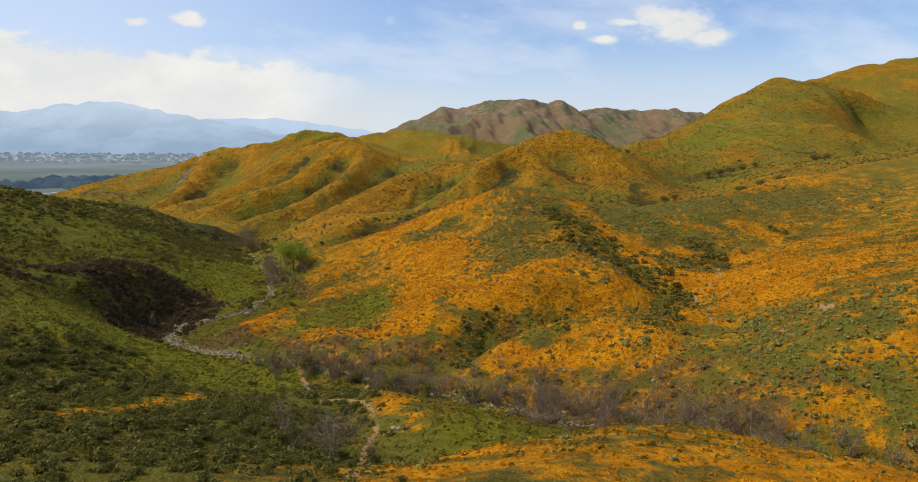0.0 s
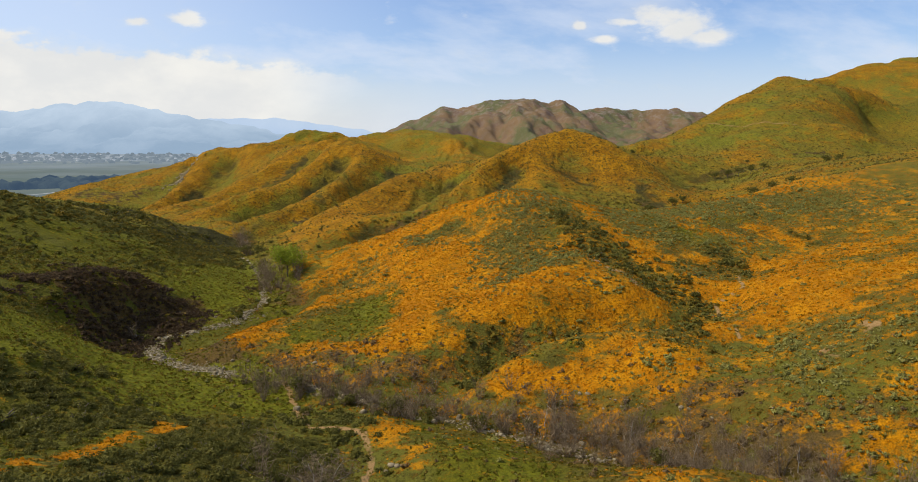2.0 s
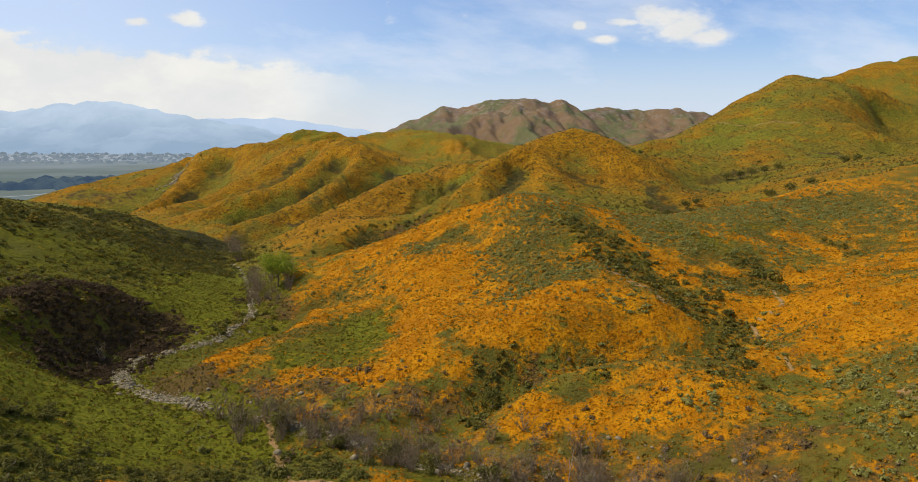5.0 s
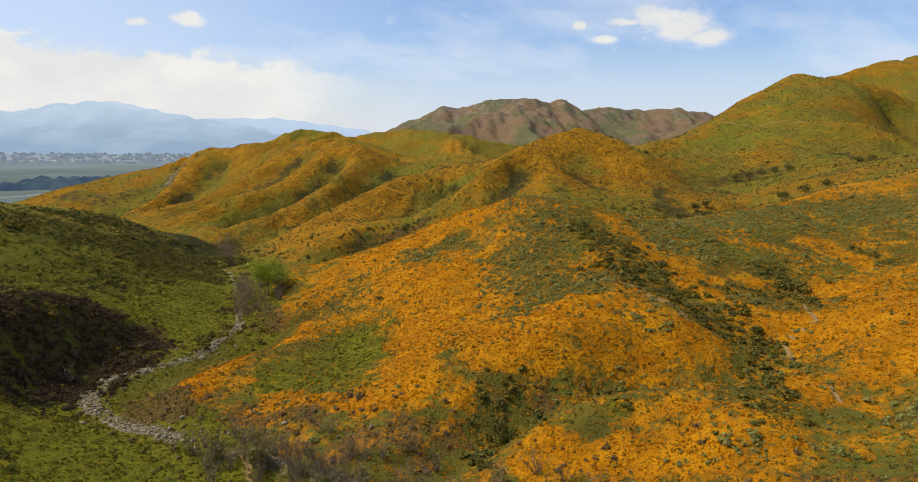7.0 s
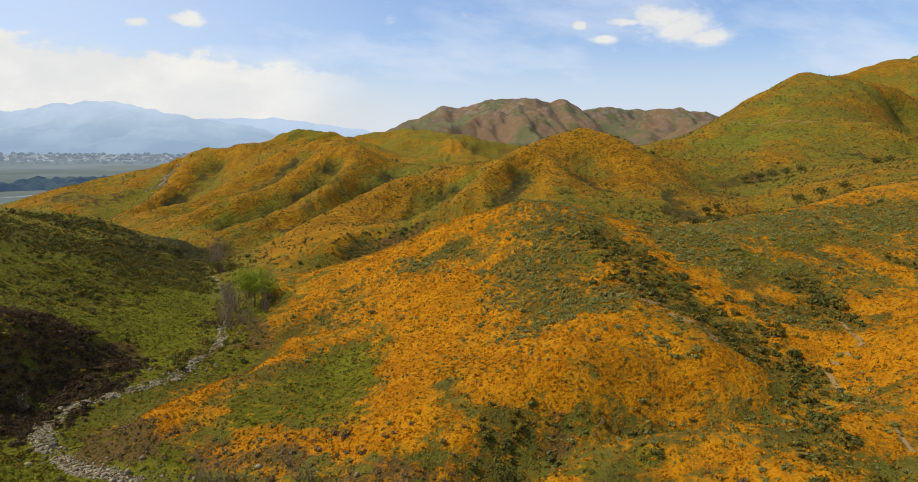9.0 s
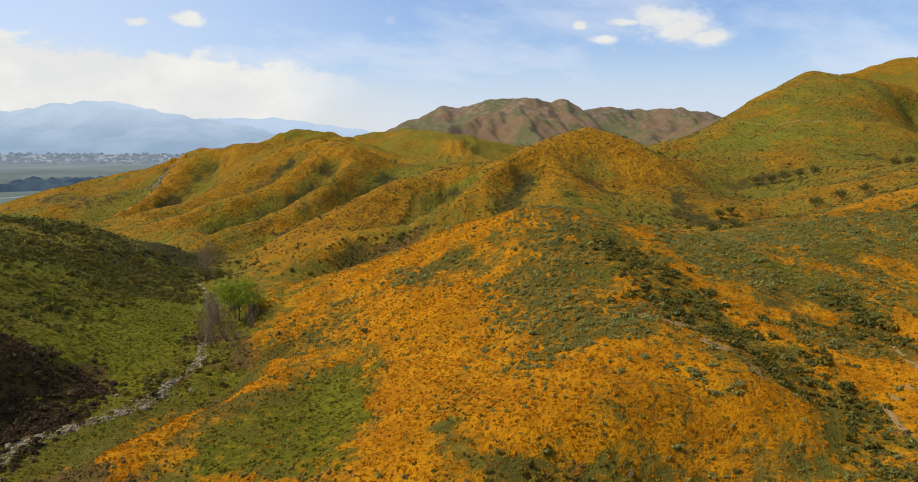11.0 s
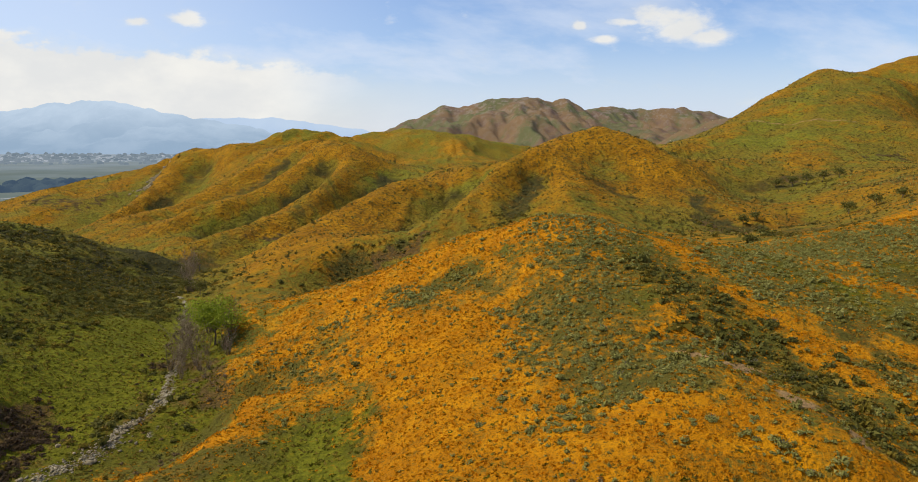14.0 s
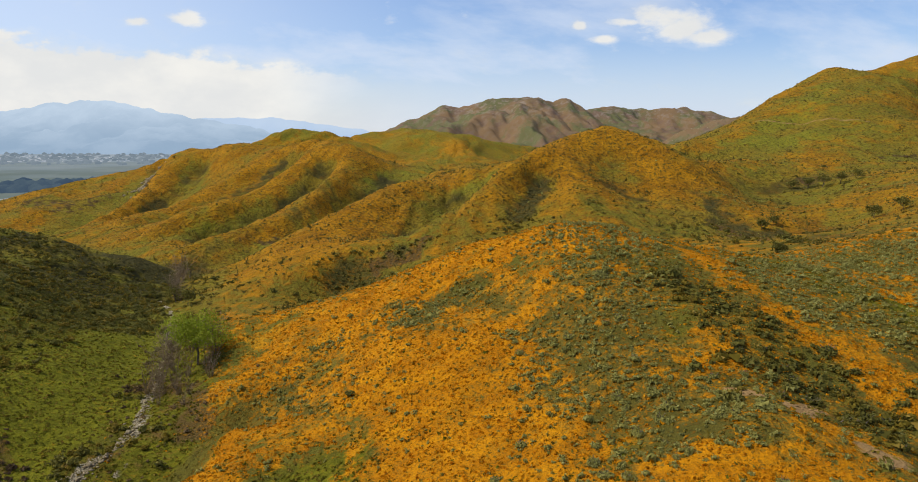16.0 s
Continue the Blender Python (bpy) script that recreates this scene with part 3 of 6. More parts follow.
DRIFTS.append(('sage', 3, 0.7, [(7.7, 148.2), (12.6, 147.6)]))
DRIFTS.append(('sage', 2, 0.7, [(25.8, 139.7), (29.1, 138.4)]))
DRIFTS.append(('sage', 3, 0.6, [(52.1, 158.9), (55.1, 154.6)]))
DRIFTS.append(('sage', 6, 0.7, [(57.0, 181.2), (63.8, 177.3), (75.5, 181.8)]))
DRIFTS.append(('chap', 4, 1.5, [(28.8, 186.9), (31.7, 174.5), (34.1, 167.9), (36.1, 157.6)]))
DRIFTS.append(('chap', 4, 1.5, [(36.1, 157.6), (38.7, 149.9), (43.0, 144.5), (47.8, 140.1)]))
DRIFTS.append(('chap', 2, 1.8, [(65.6, 175.5), (65.9, 168.6)]))
DRIFTS.append(('chap', 1.5, 1.2, [(48.6, 163.2), (49.9, 160.8)]))
DRIFTS.append(('chap', 2, 0.9, [(53.7, 164.5), (60.8, 159.6)]))
DRIFTS.append(('bare', 1.2, 0.65, [(30.2, 146.5), (31.7, 143.0), (32.9, 140.0), (37.8, 141.4)]))
DRIFTS.append(('bare', 1, 1.2, [(26.8, 159.0), (28.5, 155.6)]))
DRIFTS.append(('lush', 2.5, 0.3, [(25.7, 199.8), (25.7, 184.9), (25.4, 175.8)]))
DRIFTS.append(('lush', 3, 0.7, [(79.3, 197.8), (63.3, 189.3)]))
DRIFTS.append(('poppy', 3.5, 0.86, [(40.7, 170.8), (43.9, 162.3), (47.6, 153.7), (52.2, 146.9)]))
DRIFTS.append(('poppy', 2.2, 0.72, [(23.2, 167.2), (27.4, 169.2), (27.0, 174.7)]))
DRIFTS.append(('poppy', 3, 0.72, [(36.2, 203.8), (38.8, 190.1), (40.6, 183.4)]))
DRIFTS.append(('poppy', 3, 0.65, [(63.7, 192.1), (68.1, 186.5)]))
DRIFTS.append(('poppy', 5, 1.2, [(92.8, 255.8), (93.9, 232.9), (115.1, 241.2)]))
DRIFTS.append(('poppy', 10, 0.5, [(-3.2, 181.1), (-3.1, 168.8), (-1.6, 151.5)]))
DRIFTS.append(('poppy', 4, 0.5, [(16.6, 146.7), (22.0, 143.9), (26.1, 137.2), (34.3, 134.9)]))
DRIFTS.append(('poppy', 3, 0.58, [(-27.2, 216.7), (-37.8, 216.2), (-44.2, 214.9), (-46.7, 205.6)]))
DRIFTS.append(('poppy', 3, 0.58, [(5.5, 210.2), (15.7, 202.7), (26.0, 207.1)]))
DRIFTS.append(('lush', 4.5, 0.5, [(-23.8, 164.6), (-29.5, 152.8), (-34.7, 142.8)]))
DRIFTS.append(('lush', 4.5, 0.5, [(-19.5, 154.9), (-22.9, 141.0), (-30.6, 136.8)]))
DRIFTS.append(('lush', 4, 0.5, [(-19.5, 168.3), (-18.1, 145.2), (-18.3, 130.8)]))
DRIFTS.append(('poppy', 1.6, 0.94, [(-44.7, 137.9), (-42.9, 147.8), (-45.6, 177.1), (-35.6, 164.2)]))
DRIFTS.append(('poppy', 2, 0.72, [(-43.5, 133.6), (-34.7, 134.8), (-21.3, 128.2), (-13.3, 126.2)]))
DRIFTS.append(('poppy', 3, 0.72, [(-11.5, 159.1), (-10.7, 135.9), (-10.6, 125.0)]))
DRIFTS.append(('brown', 2.6, 1.2, [(-55.1, 140.0), (-44.1, 132.8), (-34.6, 131.5), (-20.4, 123.2)]))
DRIFTS.append(('brown', 3, 1, [(-16.4, 119.0), (-8.5, 117.8), (-2.3, 117.9)]))
DRIFTS.append(('chap', 2, 1.6, [(3.6, 126.6), (7.9, 126.4), (10.3, 125.5)]))
DRIFTS.append(('chap', 1.6, 1.6, [(3.5, 123.8), (1.7, 119.0), (-0.1, 112.8)]))
DRIFTS.append(('chap', 1.5, 1.4, [(20.0, 127.8), (19.4, 115.6)]))
DRIFTS.append(('chap', 2.2, 1.5, [(64.4, 176.1), (65.1, 168.1), (63.2, 157.3)]))
DRIFTS.append(('chap', 1.8, 1.2, [(46.4, 135.0), (34.1, 110.4)]))
DRIFTS.append(('chap', 2, 1.2, [(91.0, 183.6), (87.7, 171.8)]))
DRIFTS.append(('brown', 2.5, 1, [(49.2, 126.1), (46.6, 115.3)]))
DRIFTS.append(('sage', 8, 0.6, [(73.2, 215.6), (87.6, 212.1), (100.0, 206.3), (109.8, 198.1)]))
DRIFTS.append(('sage', 2, 0.9, [(28.6, 107.0), (30.4, 103.5)]))
DRIFTS.append(('poppy', 5, 0.65, [(58.7, 139.5), (67.6, 139.1), (77.8, 148.6)]))
DRIFTS.append(('poppy', 5, 0.5, [(44.5, 112.8), (54.2, 115.7)]))
DRIFTS.append(('poppy', 4, 0.65, [(82.6, 187.7), (83.9, 175.8)]))
DRIFTS.append(('poppy', 4, 0.58, [(8.6, 112.1), (16.0, 106.8), (23.3, 108.9)]))
DRIFTS.append(('lush', 3, 0.35, [(7.4, 121.6), (13.9, 113.9), (20.1, 115.4)]))
DRIFTS.append(('brown', 5, 1.6, [(-82.0, 146.8), (-79.8, 163.8), (-72.8, 175.3)]))
DRIFTS.append(('brown', 5, 1.6, [(-79.5, 146.4), (-77.4, 161.0), (-70.7, 169.4)]))
DRIFTS.append(('brown', 4, 1.4, [(-76.2, 146.8), (-74.8, 152.1), (-73.9, 162.4)]))
DRIFTS.append(('brown', 4, 1, [(-87.6, 127.7), (-86.5, 139.1), (-82.3, 144.9)]))
DRIFTS.append(('lush', 4, 1.2, [(-80.7, 237.4), (-70.9, 213.9), (-69.0, 186.8), (-69.7, 175.1)]))
DRIFTS.append(('lush', 5, 1.1, [(-51.9, 123.4), (-44.8, 99.4), (-39.6, 110.6), (-31.3, 110.3)]))
DRIFTS.append(('lush', 4, 0.9, [(-67.2, 110.1), (-73.8, 137.0), (-64.2, 137.8)]))
DRIFTS.append(('lush', 3, 0.9, [(-71.5, 103.4), (-59.5, 94.4)]))
DRIFTS.append(('sage', 4, 1.1, [(51.7, 103.0), (52.5, 94.2), (58.1, 90.9), (64.8, 93.7)]))
DRIFTS.append(('sage', 3, 0.9, [(43.3, 92.4), (42.2, 79.9)]))
DRIFTS.append(('sage', 4, 0.4, [(50.1, 81.0), (53.6, 75.9)]))
DRIFTS.append(('bare', 0.9, 1, [(56.2, 99.5), (56.0, 95.1)]))
DRIFTS.append(('bare', 0.8, 0.8, [(49.8, 97.1), (49.8, 92.1)]))
DRIFTS.append(('poppy', 3, 0.72, [(9.7, 109.3), (20.8, 103.8), (28.1, 98.6)]))
DRIFTS.append(('poppy', 6, 0.58, [(71.1, 164.8), (86.1, 159.7), (96.8, 149.9)]))
DRIFTS.append(('poppy', 3, 0.43, [(41.8, 114.9), (54.7, 115.7)]))
DRIFTS.append(('brown', 4, 0.45, [(35.6, 96.9), (38.4, 79.3), (46.1, 80.3)]))
DRIFTS.append(('brown', 3, 0.9, [(10.6, 97.6), (22.7, 90.7), (35.3, 80.6)]))
# painted shade: dark scrub laid along the shadowed side of this spur
DRIFTS.append(('chap', 3, 0.78, [(-132.7, 587.8), (-143.5, 575.9), (-153.1, 562.3)]))
DRIFTS.append(('chap', 6, 0.66, [(-159.9, 548.5), (-169.5, 538.8)]))
DRIFTS.append(('chap', 6, 0.66, [(-239.7, 607.7), (-247.6, 588.2)]))
DRIFTS.append(('chap', 4, 0.54, [(-98.1, 541.2), (-104.2, 529.6)]))
# dark scrub again put where this gully's side is in shadow
DRIFTS.append(('chap', 4, 0.72, [(-79.6, 478.0), (-86.1, 452.9), (-92.1, 441.7)]))
DRIFTS.append(('chap', 5, 0.72, [(-37.4, 304.7), (-45.5, 302.2)]))
DRIFTS.append(('chap', 4, 1.2, [(-20.6, 306.5), (-25.7, 304.2), (-29.9, 303.7)]))
DRIFTS.append(('brown', 4, 1.5, [(-20.6, 306.5), (-25.7, 304.2), (-29.9, 303.7)]))
DRIFTS.append(('chap', 3, 0.66, [(46.4, 369.4), (51.8, 354.6), (61.1, 350.1)]))
DRIFTS.append(('chap', 3, 0.6, [(94.5, 357.2), (89.4, 337.7)]))
DRIFTS.append(('chap', 3, 0.54, [(28.7, 364.1), (20.3, 339.6), (12.3, 326.6)]))
DRIFTS.append(('chap', 4, 0.96, [(92.5, 320.1), (96.6, 310.9)]))
DRIFTS.append(('brown', 4, 1.4, [(90.8, 315.6), (86.4, 283.9)]))
DRIFTS.append(('chap', 3, 0.9, [(89.3, 269.5), (97.2, 269.4)]))
DRIFTS.append(('brown', 4, 1.3, [(161.0, 411.1), (173.6, 409.5), (179.8, 407.2)]))
DRIFTS.append(('brown', 4, 1.3, [(221.7, 440.4), (245.3, 452.0)]))
DRIFTS.append(('brown', 4, 1, [(-100.1, 409.5), (-92.2, 421.2)]))
DRIFTS.append(('lush', 6, 1, [(-60.2, 520.2), (-31.3, 411.9)]))
DRIFTS.append(('lush', 5, 0.8, [(-123.6, 502.7), (-134.3, 474.9), (-153.1, 456.9)]))
DRIFTS.append(('lush', 8, 0.9, [(165.7, 530.5), (191.3, 514.7), (213.1, 503.8)]))
DRIFTS.append(('lush', 8, 0.7, [(280.4, 616.1), (234.5, 557.9), (208.3, 545.5)]))
DRIFTS.append(('poppy', 5, 0.9, [(-41.9, 374.8), (-58.0, 345.2), (-73.4, 319.7), (-85.4, 307.9)]))
DRIFTS.append(('poppy', 4, 0.9, [(54.1, 400.9), (16.4, 354.8)]))
DRIFTS.append(('poppy', 4, 0.8, [(71.2, 399.4), (84.3, 382.4), (88.4, 367.2)]))
DRIFTS.append(('poppy', 5, 0.8, [(37.0, 358.3), (28.6, 328.5)]))
DRIFTS.append(('poppy', 5, 0.8, [(79.1, 371.6), (66.7, 352.4)]))
DRIFTS.append(('poppy', 4, 0.8, [(-160.9, 459.5), (-178.1, 442.7)]))
DRIFTS.append(('sage', 4, 0.9, [(101.8, 352.7), (104.6, 340.2)]))
DRIFTS.append(('sage', 5, 0.8, [(162.8, 372.7), (169.3, 341.3), (170.1, 321.8)]))
DRIFTS.append(('chap', 9, 0.7, [(-162.2, 303.1), (-151.5, 319.9), (-136.1, 332.9), (-121.7, 336.7)]))
DRIFTS.append(('chap', 6, 0.5, [(-120.8, 244.1), (-126.0, 278.9), (-117.6, 299.0)]))
DRIFTS.append(('chap', 8, 0.6, [(-138.0, 207.2), (-130.6, 229.6), (-119.9, 254.1), (-123.4, 307.8)]))
DRIFTS.append(('poppy', 7, 0.5, [(61.4, 123.4), (75.6, 125.2), (86.2, 124.4)]))
DRIFTS.append(('poppy', 4, 0.36, [(42.3, 98.1), (42.3, 84.9), (43.0, 77.1)]))
DRIFTS.append(('poppy', 4, 0.36, [(55.0, 85.6), (56.8, 79.9)]))
DRIFTS.append(('poppy', 3, 0.43, [(-16.4, 160.0), (-17.3, 146.4)]))
DRIFTS.append(('brown', 3, 0.8, [(-62.8, 211.1), (-56.0, 210.3), (-47.0, 191.8)]))
DRIFTS.append(('chap', 2.2, 0.8, [(-59.1, 179.7), (-58.0, 188.8), (-58.2, 172.1)]))
DRIFTS.append(('poppy', 6, 0.58, [(12.7, 138.2), (16.7, 131.2), (24.4, 131.6), (32.5, 130.9)]))
DRIFTS.append(('poppy', 5, 0.43, [(4.6, 136.1), (5.8, 128.6)]))
DRIFTS.append(('brown', 3, 0.5, [(10.8, 129.9), (12.0, 127.1)]))
DRIFTS.append(('poppy', 6, 0.43, [(1.9, 146.1), (7.7, 138.6), (15.4, 136.4), (22.2, 134.9)]))
DRIFTS.append(('poppy', 12, 0.5, [(-81.5, 464.7), (-40.2, 360.7), (-60.3, 312.4)]))
DRIFTS.append(('poppy', 8, 0.6, [(47.6, 396.0), (56.8, 382.4), (78.7, 371.0), (85.8, 349.8)]))
DRIFTS.append(('poppy', 8, 0.5, [(146.9, 396.1), (106.1, 331.8), (128.9, 356.3)]))
DRIFTS.append(('brown', 14, 0.7, [(-366.8, 647.6), (-315.6, 612.8), (-303.3, 651.4)]))
DRIFTS.append(('lush', 5, 1, [(-80.5, 242.6), (-75.7, 219.4), (-72.1, 199.3), (-69.5, 184.0)]))
DRIFTS.append(('lush', 4, 1, [(-64.9, 194.0), (-64.8, 179.1), (-65.8, 170.6)]))
DRIFTS.append(('lush', 5, 0.8, [(-66.1, 112.0), (-57.8, 111.0), (-48.6, 106.4)]))
DRIFTS.append(('sage', 3, 0.6, [(28.6, 163.6), (21.4, 155.5)]))
DRIFTS.append(('sage', 2, 0.6, [(12.3, 156.5), (15.5, 157.1)]))
DRIFTS.append(('brown', 4, 1.2, [(-76.0, 140.2), (-72.2, 146.6), (-69.3, 157.2), (-67.3, 165.0)]))
DRIFTS.append(('brown', 4, 1.2, [(-72.8, 133.8), (-71.2, 141.4)]))
DRIFTS.append(('poppy', 5, 0.5, [(62.2, 210.7), (64.2, 195.2), (69.7, 189.1)]))
DRIFTS.append(('lush', 5, 0.6, [(51.8, 206.6), (57.6, 195.4), (61.3, 181.6)]))
DRIFTS.append(('sage', 9, 0.22, [(6.2, 154.2), (14.6, 141.2), (25.6, 135.9)]))
DRIFTS.append(('sage', 6, 0.2, [(-17.1, 187.2), (-27.6, 190.9), (-38.0, 196.5)]))
DRIFTS.append(('lush', 3, 0.5, [(5.8, 150.5), (10.4, 151.6)]))
DRIFTS.append(('lush', 3, 0.5, [(0.2, 140.5), (-1.8, 135.9)]))
DRIFTS.append(('lush', 2.5, 0.5, [(14.6, 133.2), (21.2, 135.4)]))

# A coarse relief of the canyon, to tell hollows from crests.
CELL = 4.0
cx, cy = np.arange(-520, 640, CELL), np.arange(-60, 1000, CELL)
CX, CY = np.meshgrid(cx, cy)
CH = height(CX, CY, False)


def blur(a, n):
    k = np.exp(-np.linspace(-2, 2, 2 * n + 1) ** 2)
    k /= k.sum()
    p = np.pad(a, n, mode="edge")
    p = np.apply_along_axis(lambda r: np.convolve(r, k, "valid"), 1, p)
    return np.apply_along_axis(lambda r: np.convolve(r, k, "valid"), 0, p)


HOLLOW_NEAR, HOLLOW_FAR = (blur(CH, 4) - CH) / 0.9, (blur(CH, 9) - CH) / 2.4


def sample(grid, x, y):
    u = np.clip((x - cx[0]) / CELL, 0, len(cx) - 1.001)
    v = np.clip((y - cy[0]) / CELL, 0, len(cy) - 1.001)
    i, j = u.astype(int), v.astype(int)
    a, b = u - i, v - j
    return (grid[j, i] * (1 - a) + grid[j, i + 1] * a) * (1 - b) + (grid[j + 1, i] * (1 - a) + grid[j + 1, i + 1] * a) * b


CREEK = np.array(LINES["creek_up"][2:] + LINES["creek"][1:])


def path_dist(x, y, pts):
    """Distance on the plan from points to a polyline."""
    d = np.full(np.shape(x), 1e9)
    pts = np.array(pts, float)[:, :2]
    for a, b in zip(pts[:-1], pts[1:]):
        ab = b - a
        t = np.clip(((x - a[0]) * ab[0] + (y - a[1]) * ab[1]) / (ab @ ab), 0, 1)
        d = np.minimum(d, np.hypot(x - a[0] - t * ab[0], y - a[1] - t * ab[1]))
    return d


SHARE = {"poppy": 0.6, "brown": 0.7, "sage": 0.5, "lush": 0.75, "chap": 0.55, "bare": 0.6}


def cover(x, y):
    """How much poppy, lush grass, sage, chaparral, dry brush, bare earth and gravel grows or lies at each point."""
    x, y = np.asarray(x, float), np.asarray(y, float)
    d = np.hypot(x, y)
    near = smooth(d, 330, 230)
    hollow = sample(HOLLOW_NEAR, x, y) * near + sample(HOLLOW_FAR, x, y) * (1 - near)
    warp = 1.0 + 2.5 * smooth(d, 150, 400)
    wx, wy = x + warp * 2.2 * fbm(x, y, 9, 3, 41), y + warp * 2.2 * fbm(x, y, 9, 3, 47)
    s = {}
    for kind, blobs in COVER.items():
        v = np.zeros(x.shape)
        for bx, by, rx, ry, w in blobs:
            m = (np.abs(x - bx) < 3.2 * rx + 12) & (np.abs(y - by) < 3.2 * ry + 12)
            if m.any():
                v[m] += SHARE[kind] * w * np.exp(-((wx[m] - bx) / rx) ** 2 - ((wy[m] - by) / ry) ** 2)
        for drift, half, w, line_ in DRIFTS:
            if drift == kind:
                q = np.array(line_)
                m = (x > q[:, 0].min() - 3 * half - 12) & (x < q[:, 0].max() + 3 * half + 12) & (y > q[:, 1].min() - 3 * half - 12) & (y < q[:, 1].max() + 3 * half + 12)
                if m.any():
                    v[m] += w * smooth(path_dist(wx[m], wy[m], q), 2.0 * half, 0.25 * half)
        s[kind] = v
    creek_x = np.interp(y, CREEK[:, 1], CREEK[:, 0])
    west = smooth(creek_x - x, -2, 8) * smooth(y, 92, 108) * smooth(y, 560, 430) + smooth(x, -12, -20) * smooth(y, 104, 94)
    n1, n2, n3, n4 = fbm(x, y, 34, 4, 51), fbm(x, y, 7, 3, 52), fbm(x, y, 120, 3, 53), fbm(x, y, 2.4, 2, 54)
    cone = smooth(np.hypot((x - 290) / 190, (y - 610) / 190), 1.1, 0.7)
    faraway = smooth(y, 790, 980)
    p = 0.43 + 0.20 * (1 - near) + s["poppy"] * (0.40 + 0.25 * near) - 1.3 * west - (0.35 + 0.20 * (1 - near)) * np.clip(hollow, -0.4, 1.2) + (0.42 - 0.02 * near) * n1 + (0.34 + 0.20 * near) * n2 + (0.10 + 0.18 * (1 - near)) * n3 + 0.28 * n4 * near - 0.34 * cone - 0.42 * faraway
    p -= 0.14 * smooth(x, 4, 24) * smooth(x, 62, 48) * smooth(y, 140, 126) * smooth(y, 70, 85)
    p -= 0.17 * np.clip(s["sage"], 0, 1.3) + 0.42 * np.clip(s["chap"], 0, 1.5) * (1 - west) + 0.30 * s["brown"] + 0.5 * np.clip(s["lush"], 0, 1.2) * near
    p = np.maximum(p, (0.34 + 0.16 * n2 + 0.1 * n4) * (1 - np.clip(west, 0, 1)) * (1 - 0.8 * np.clip(s["lush"], 0, 1)) * smooth(y, 70, 95))
    out = {"poppy": np.clip(np.where(p > 0.75, 0.75 + (p - 0.75) * 0.35, p), 0, 0.95) * (1 - 0.12 * (1 - near))}
    out["lush"] = np.clip(s["lush"] * 0.9 + 0.44 * west + 0.10 * cone + (0.34 - 0.04 * near) * n1 + 0.15 * n2 + 0.05, 0, 1)
    gul = np.clip(hollow, 0, 1.5)
    out["sage"] = np.clip(s["sage"] + 0.06 * west * (0.6 + n1 + n2) + 0.12 * (1 - west) * (0.3 + n1 + 1.1 * n2) + 0.06 * gul * (1 - west), 0, 1.3)
    out["chap"] = np.clip(s["chap"] + 0.38 * west * (0.70 + n1 + 1.0 * n2) + (0.42 + 0.25 * (1 - near)) * gul * (0.7 + n1) * (1 - 0.9 * near * (1 - west)) * (1 - 0.7 * cone) - 0.5 * s["lush"] * near, 0, 1.4)
    out["brown"] = np.clip(s["brown"] * (0.6 + 0.9 * n2 + 0.5 * n4) + 0.25 * smooth(path_dist(x, y, CREEK), 9, 2) * smooth(y, 330, 200), 0, 1)
    bare = s["bare"] * (0.5 + 0.9 * n2 + 0.8 * n4)
    bare = np.maximum(bare, 0.62 * smooth(path_dist(x, y, TRACKS["cone_road"]), 2.8, 0.8))
    for name, half in (("trail", 0.42), ("wash_path", 0.22)):
        bare = np.maximum(bare, smooth(path_dist(x + 0.5 * n2, y + 0.6 * n1, TRACKS[name]), half * 1.7, half * 0.8) * (0.85 + 0.4 * n2))
    out["bare"] = np.clip(bare, 0, 1)
    g = smooth(path_dist(x + 1.0 * n2, y + 0.8 * n1, TRACKS["gravel"]) * (1 + 1.4 * smooth(y, 150, 215)), 2.3, 0.8)
    g = np.maximum(g, 0.6 * smooth(path_dist(x + 1.5 * n2, y + 1.0 * n1, TRACKS["gravel_up"]), 3.0, 0.8))
    g = np.maximum(g, 0.9 * smooth(path_dist(x + 0.8 * n2, y + 0.6 * n1, TRACKS["gravel_b"]), 1.2, 0.3))
    out["gravel"] = np.clip(g * (0.75 + 0.9 * n2 + 0.5 * n4), 0, 1)
    flat_ = smooth(path_dist(x + 2 * n2, y, CREEK), 9 + 4 * smooth(y, 165, 185), 5 + 4 * smooth(y, 165, 185)) * smooth(y, 105, 122) * smooth(y, 300, 250)
    out["poppy"] = out["poppy"] * (1 - 0.9 * flat_)
    out["lush"] = np.clip(out["lush"] + 0.5 * flat_, 0, 1)
    crest = smooth(path_dist(x + 0.4 * n4, y + 0.5 * n2, TRACKS["crest"]), 1.9, 0.9) * smooth(n2 + 0.5 * n4, -0.45, -0.1)
    out["poppy"] = np.maximum(out["poppy"], 0.95 * crest)
    lip = np.array(LINES["toe_edge"][1:-1])[:, :2] + [0.9, 0.2]
    fringe = smooth(path_dist(x + 0.4 * n4, y + 0.5 * n2, lip), 2.0, 1.0)
    out["poppy"] = np.maximum(out["poppy"], 0.9 * fringe)
    out["lush"] = out["lush"] * (1 - fringe)
    skirt = smooth(path_dist(x, y, np.array(LINES["toe_base"])[:, :2]), 4.2, 2.0)
    out["poppy"] = out["poppy"] * (1 - 0.85 * skirt * (1 - fringe))
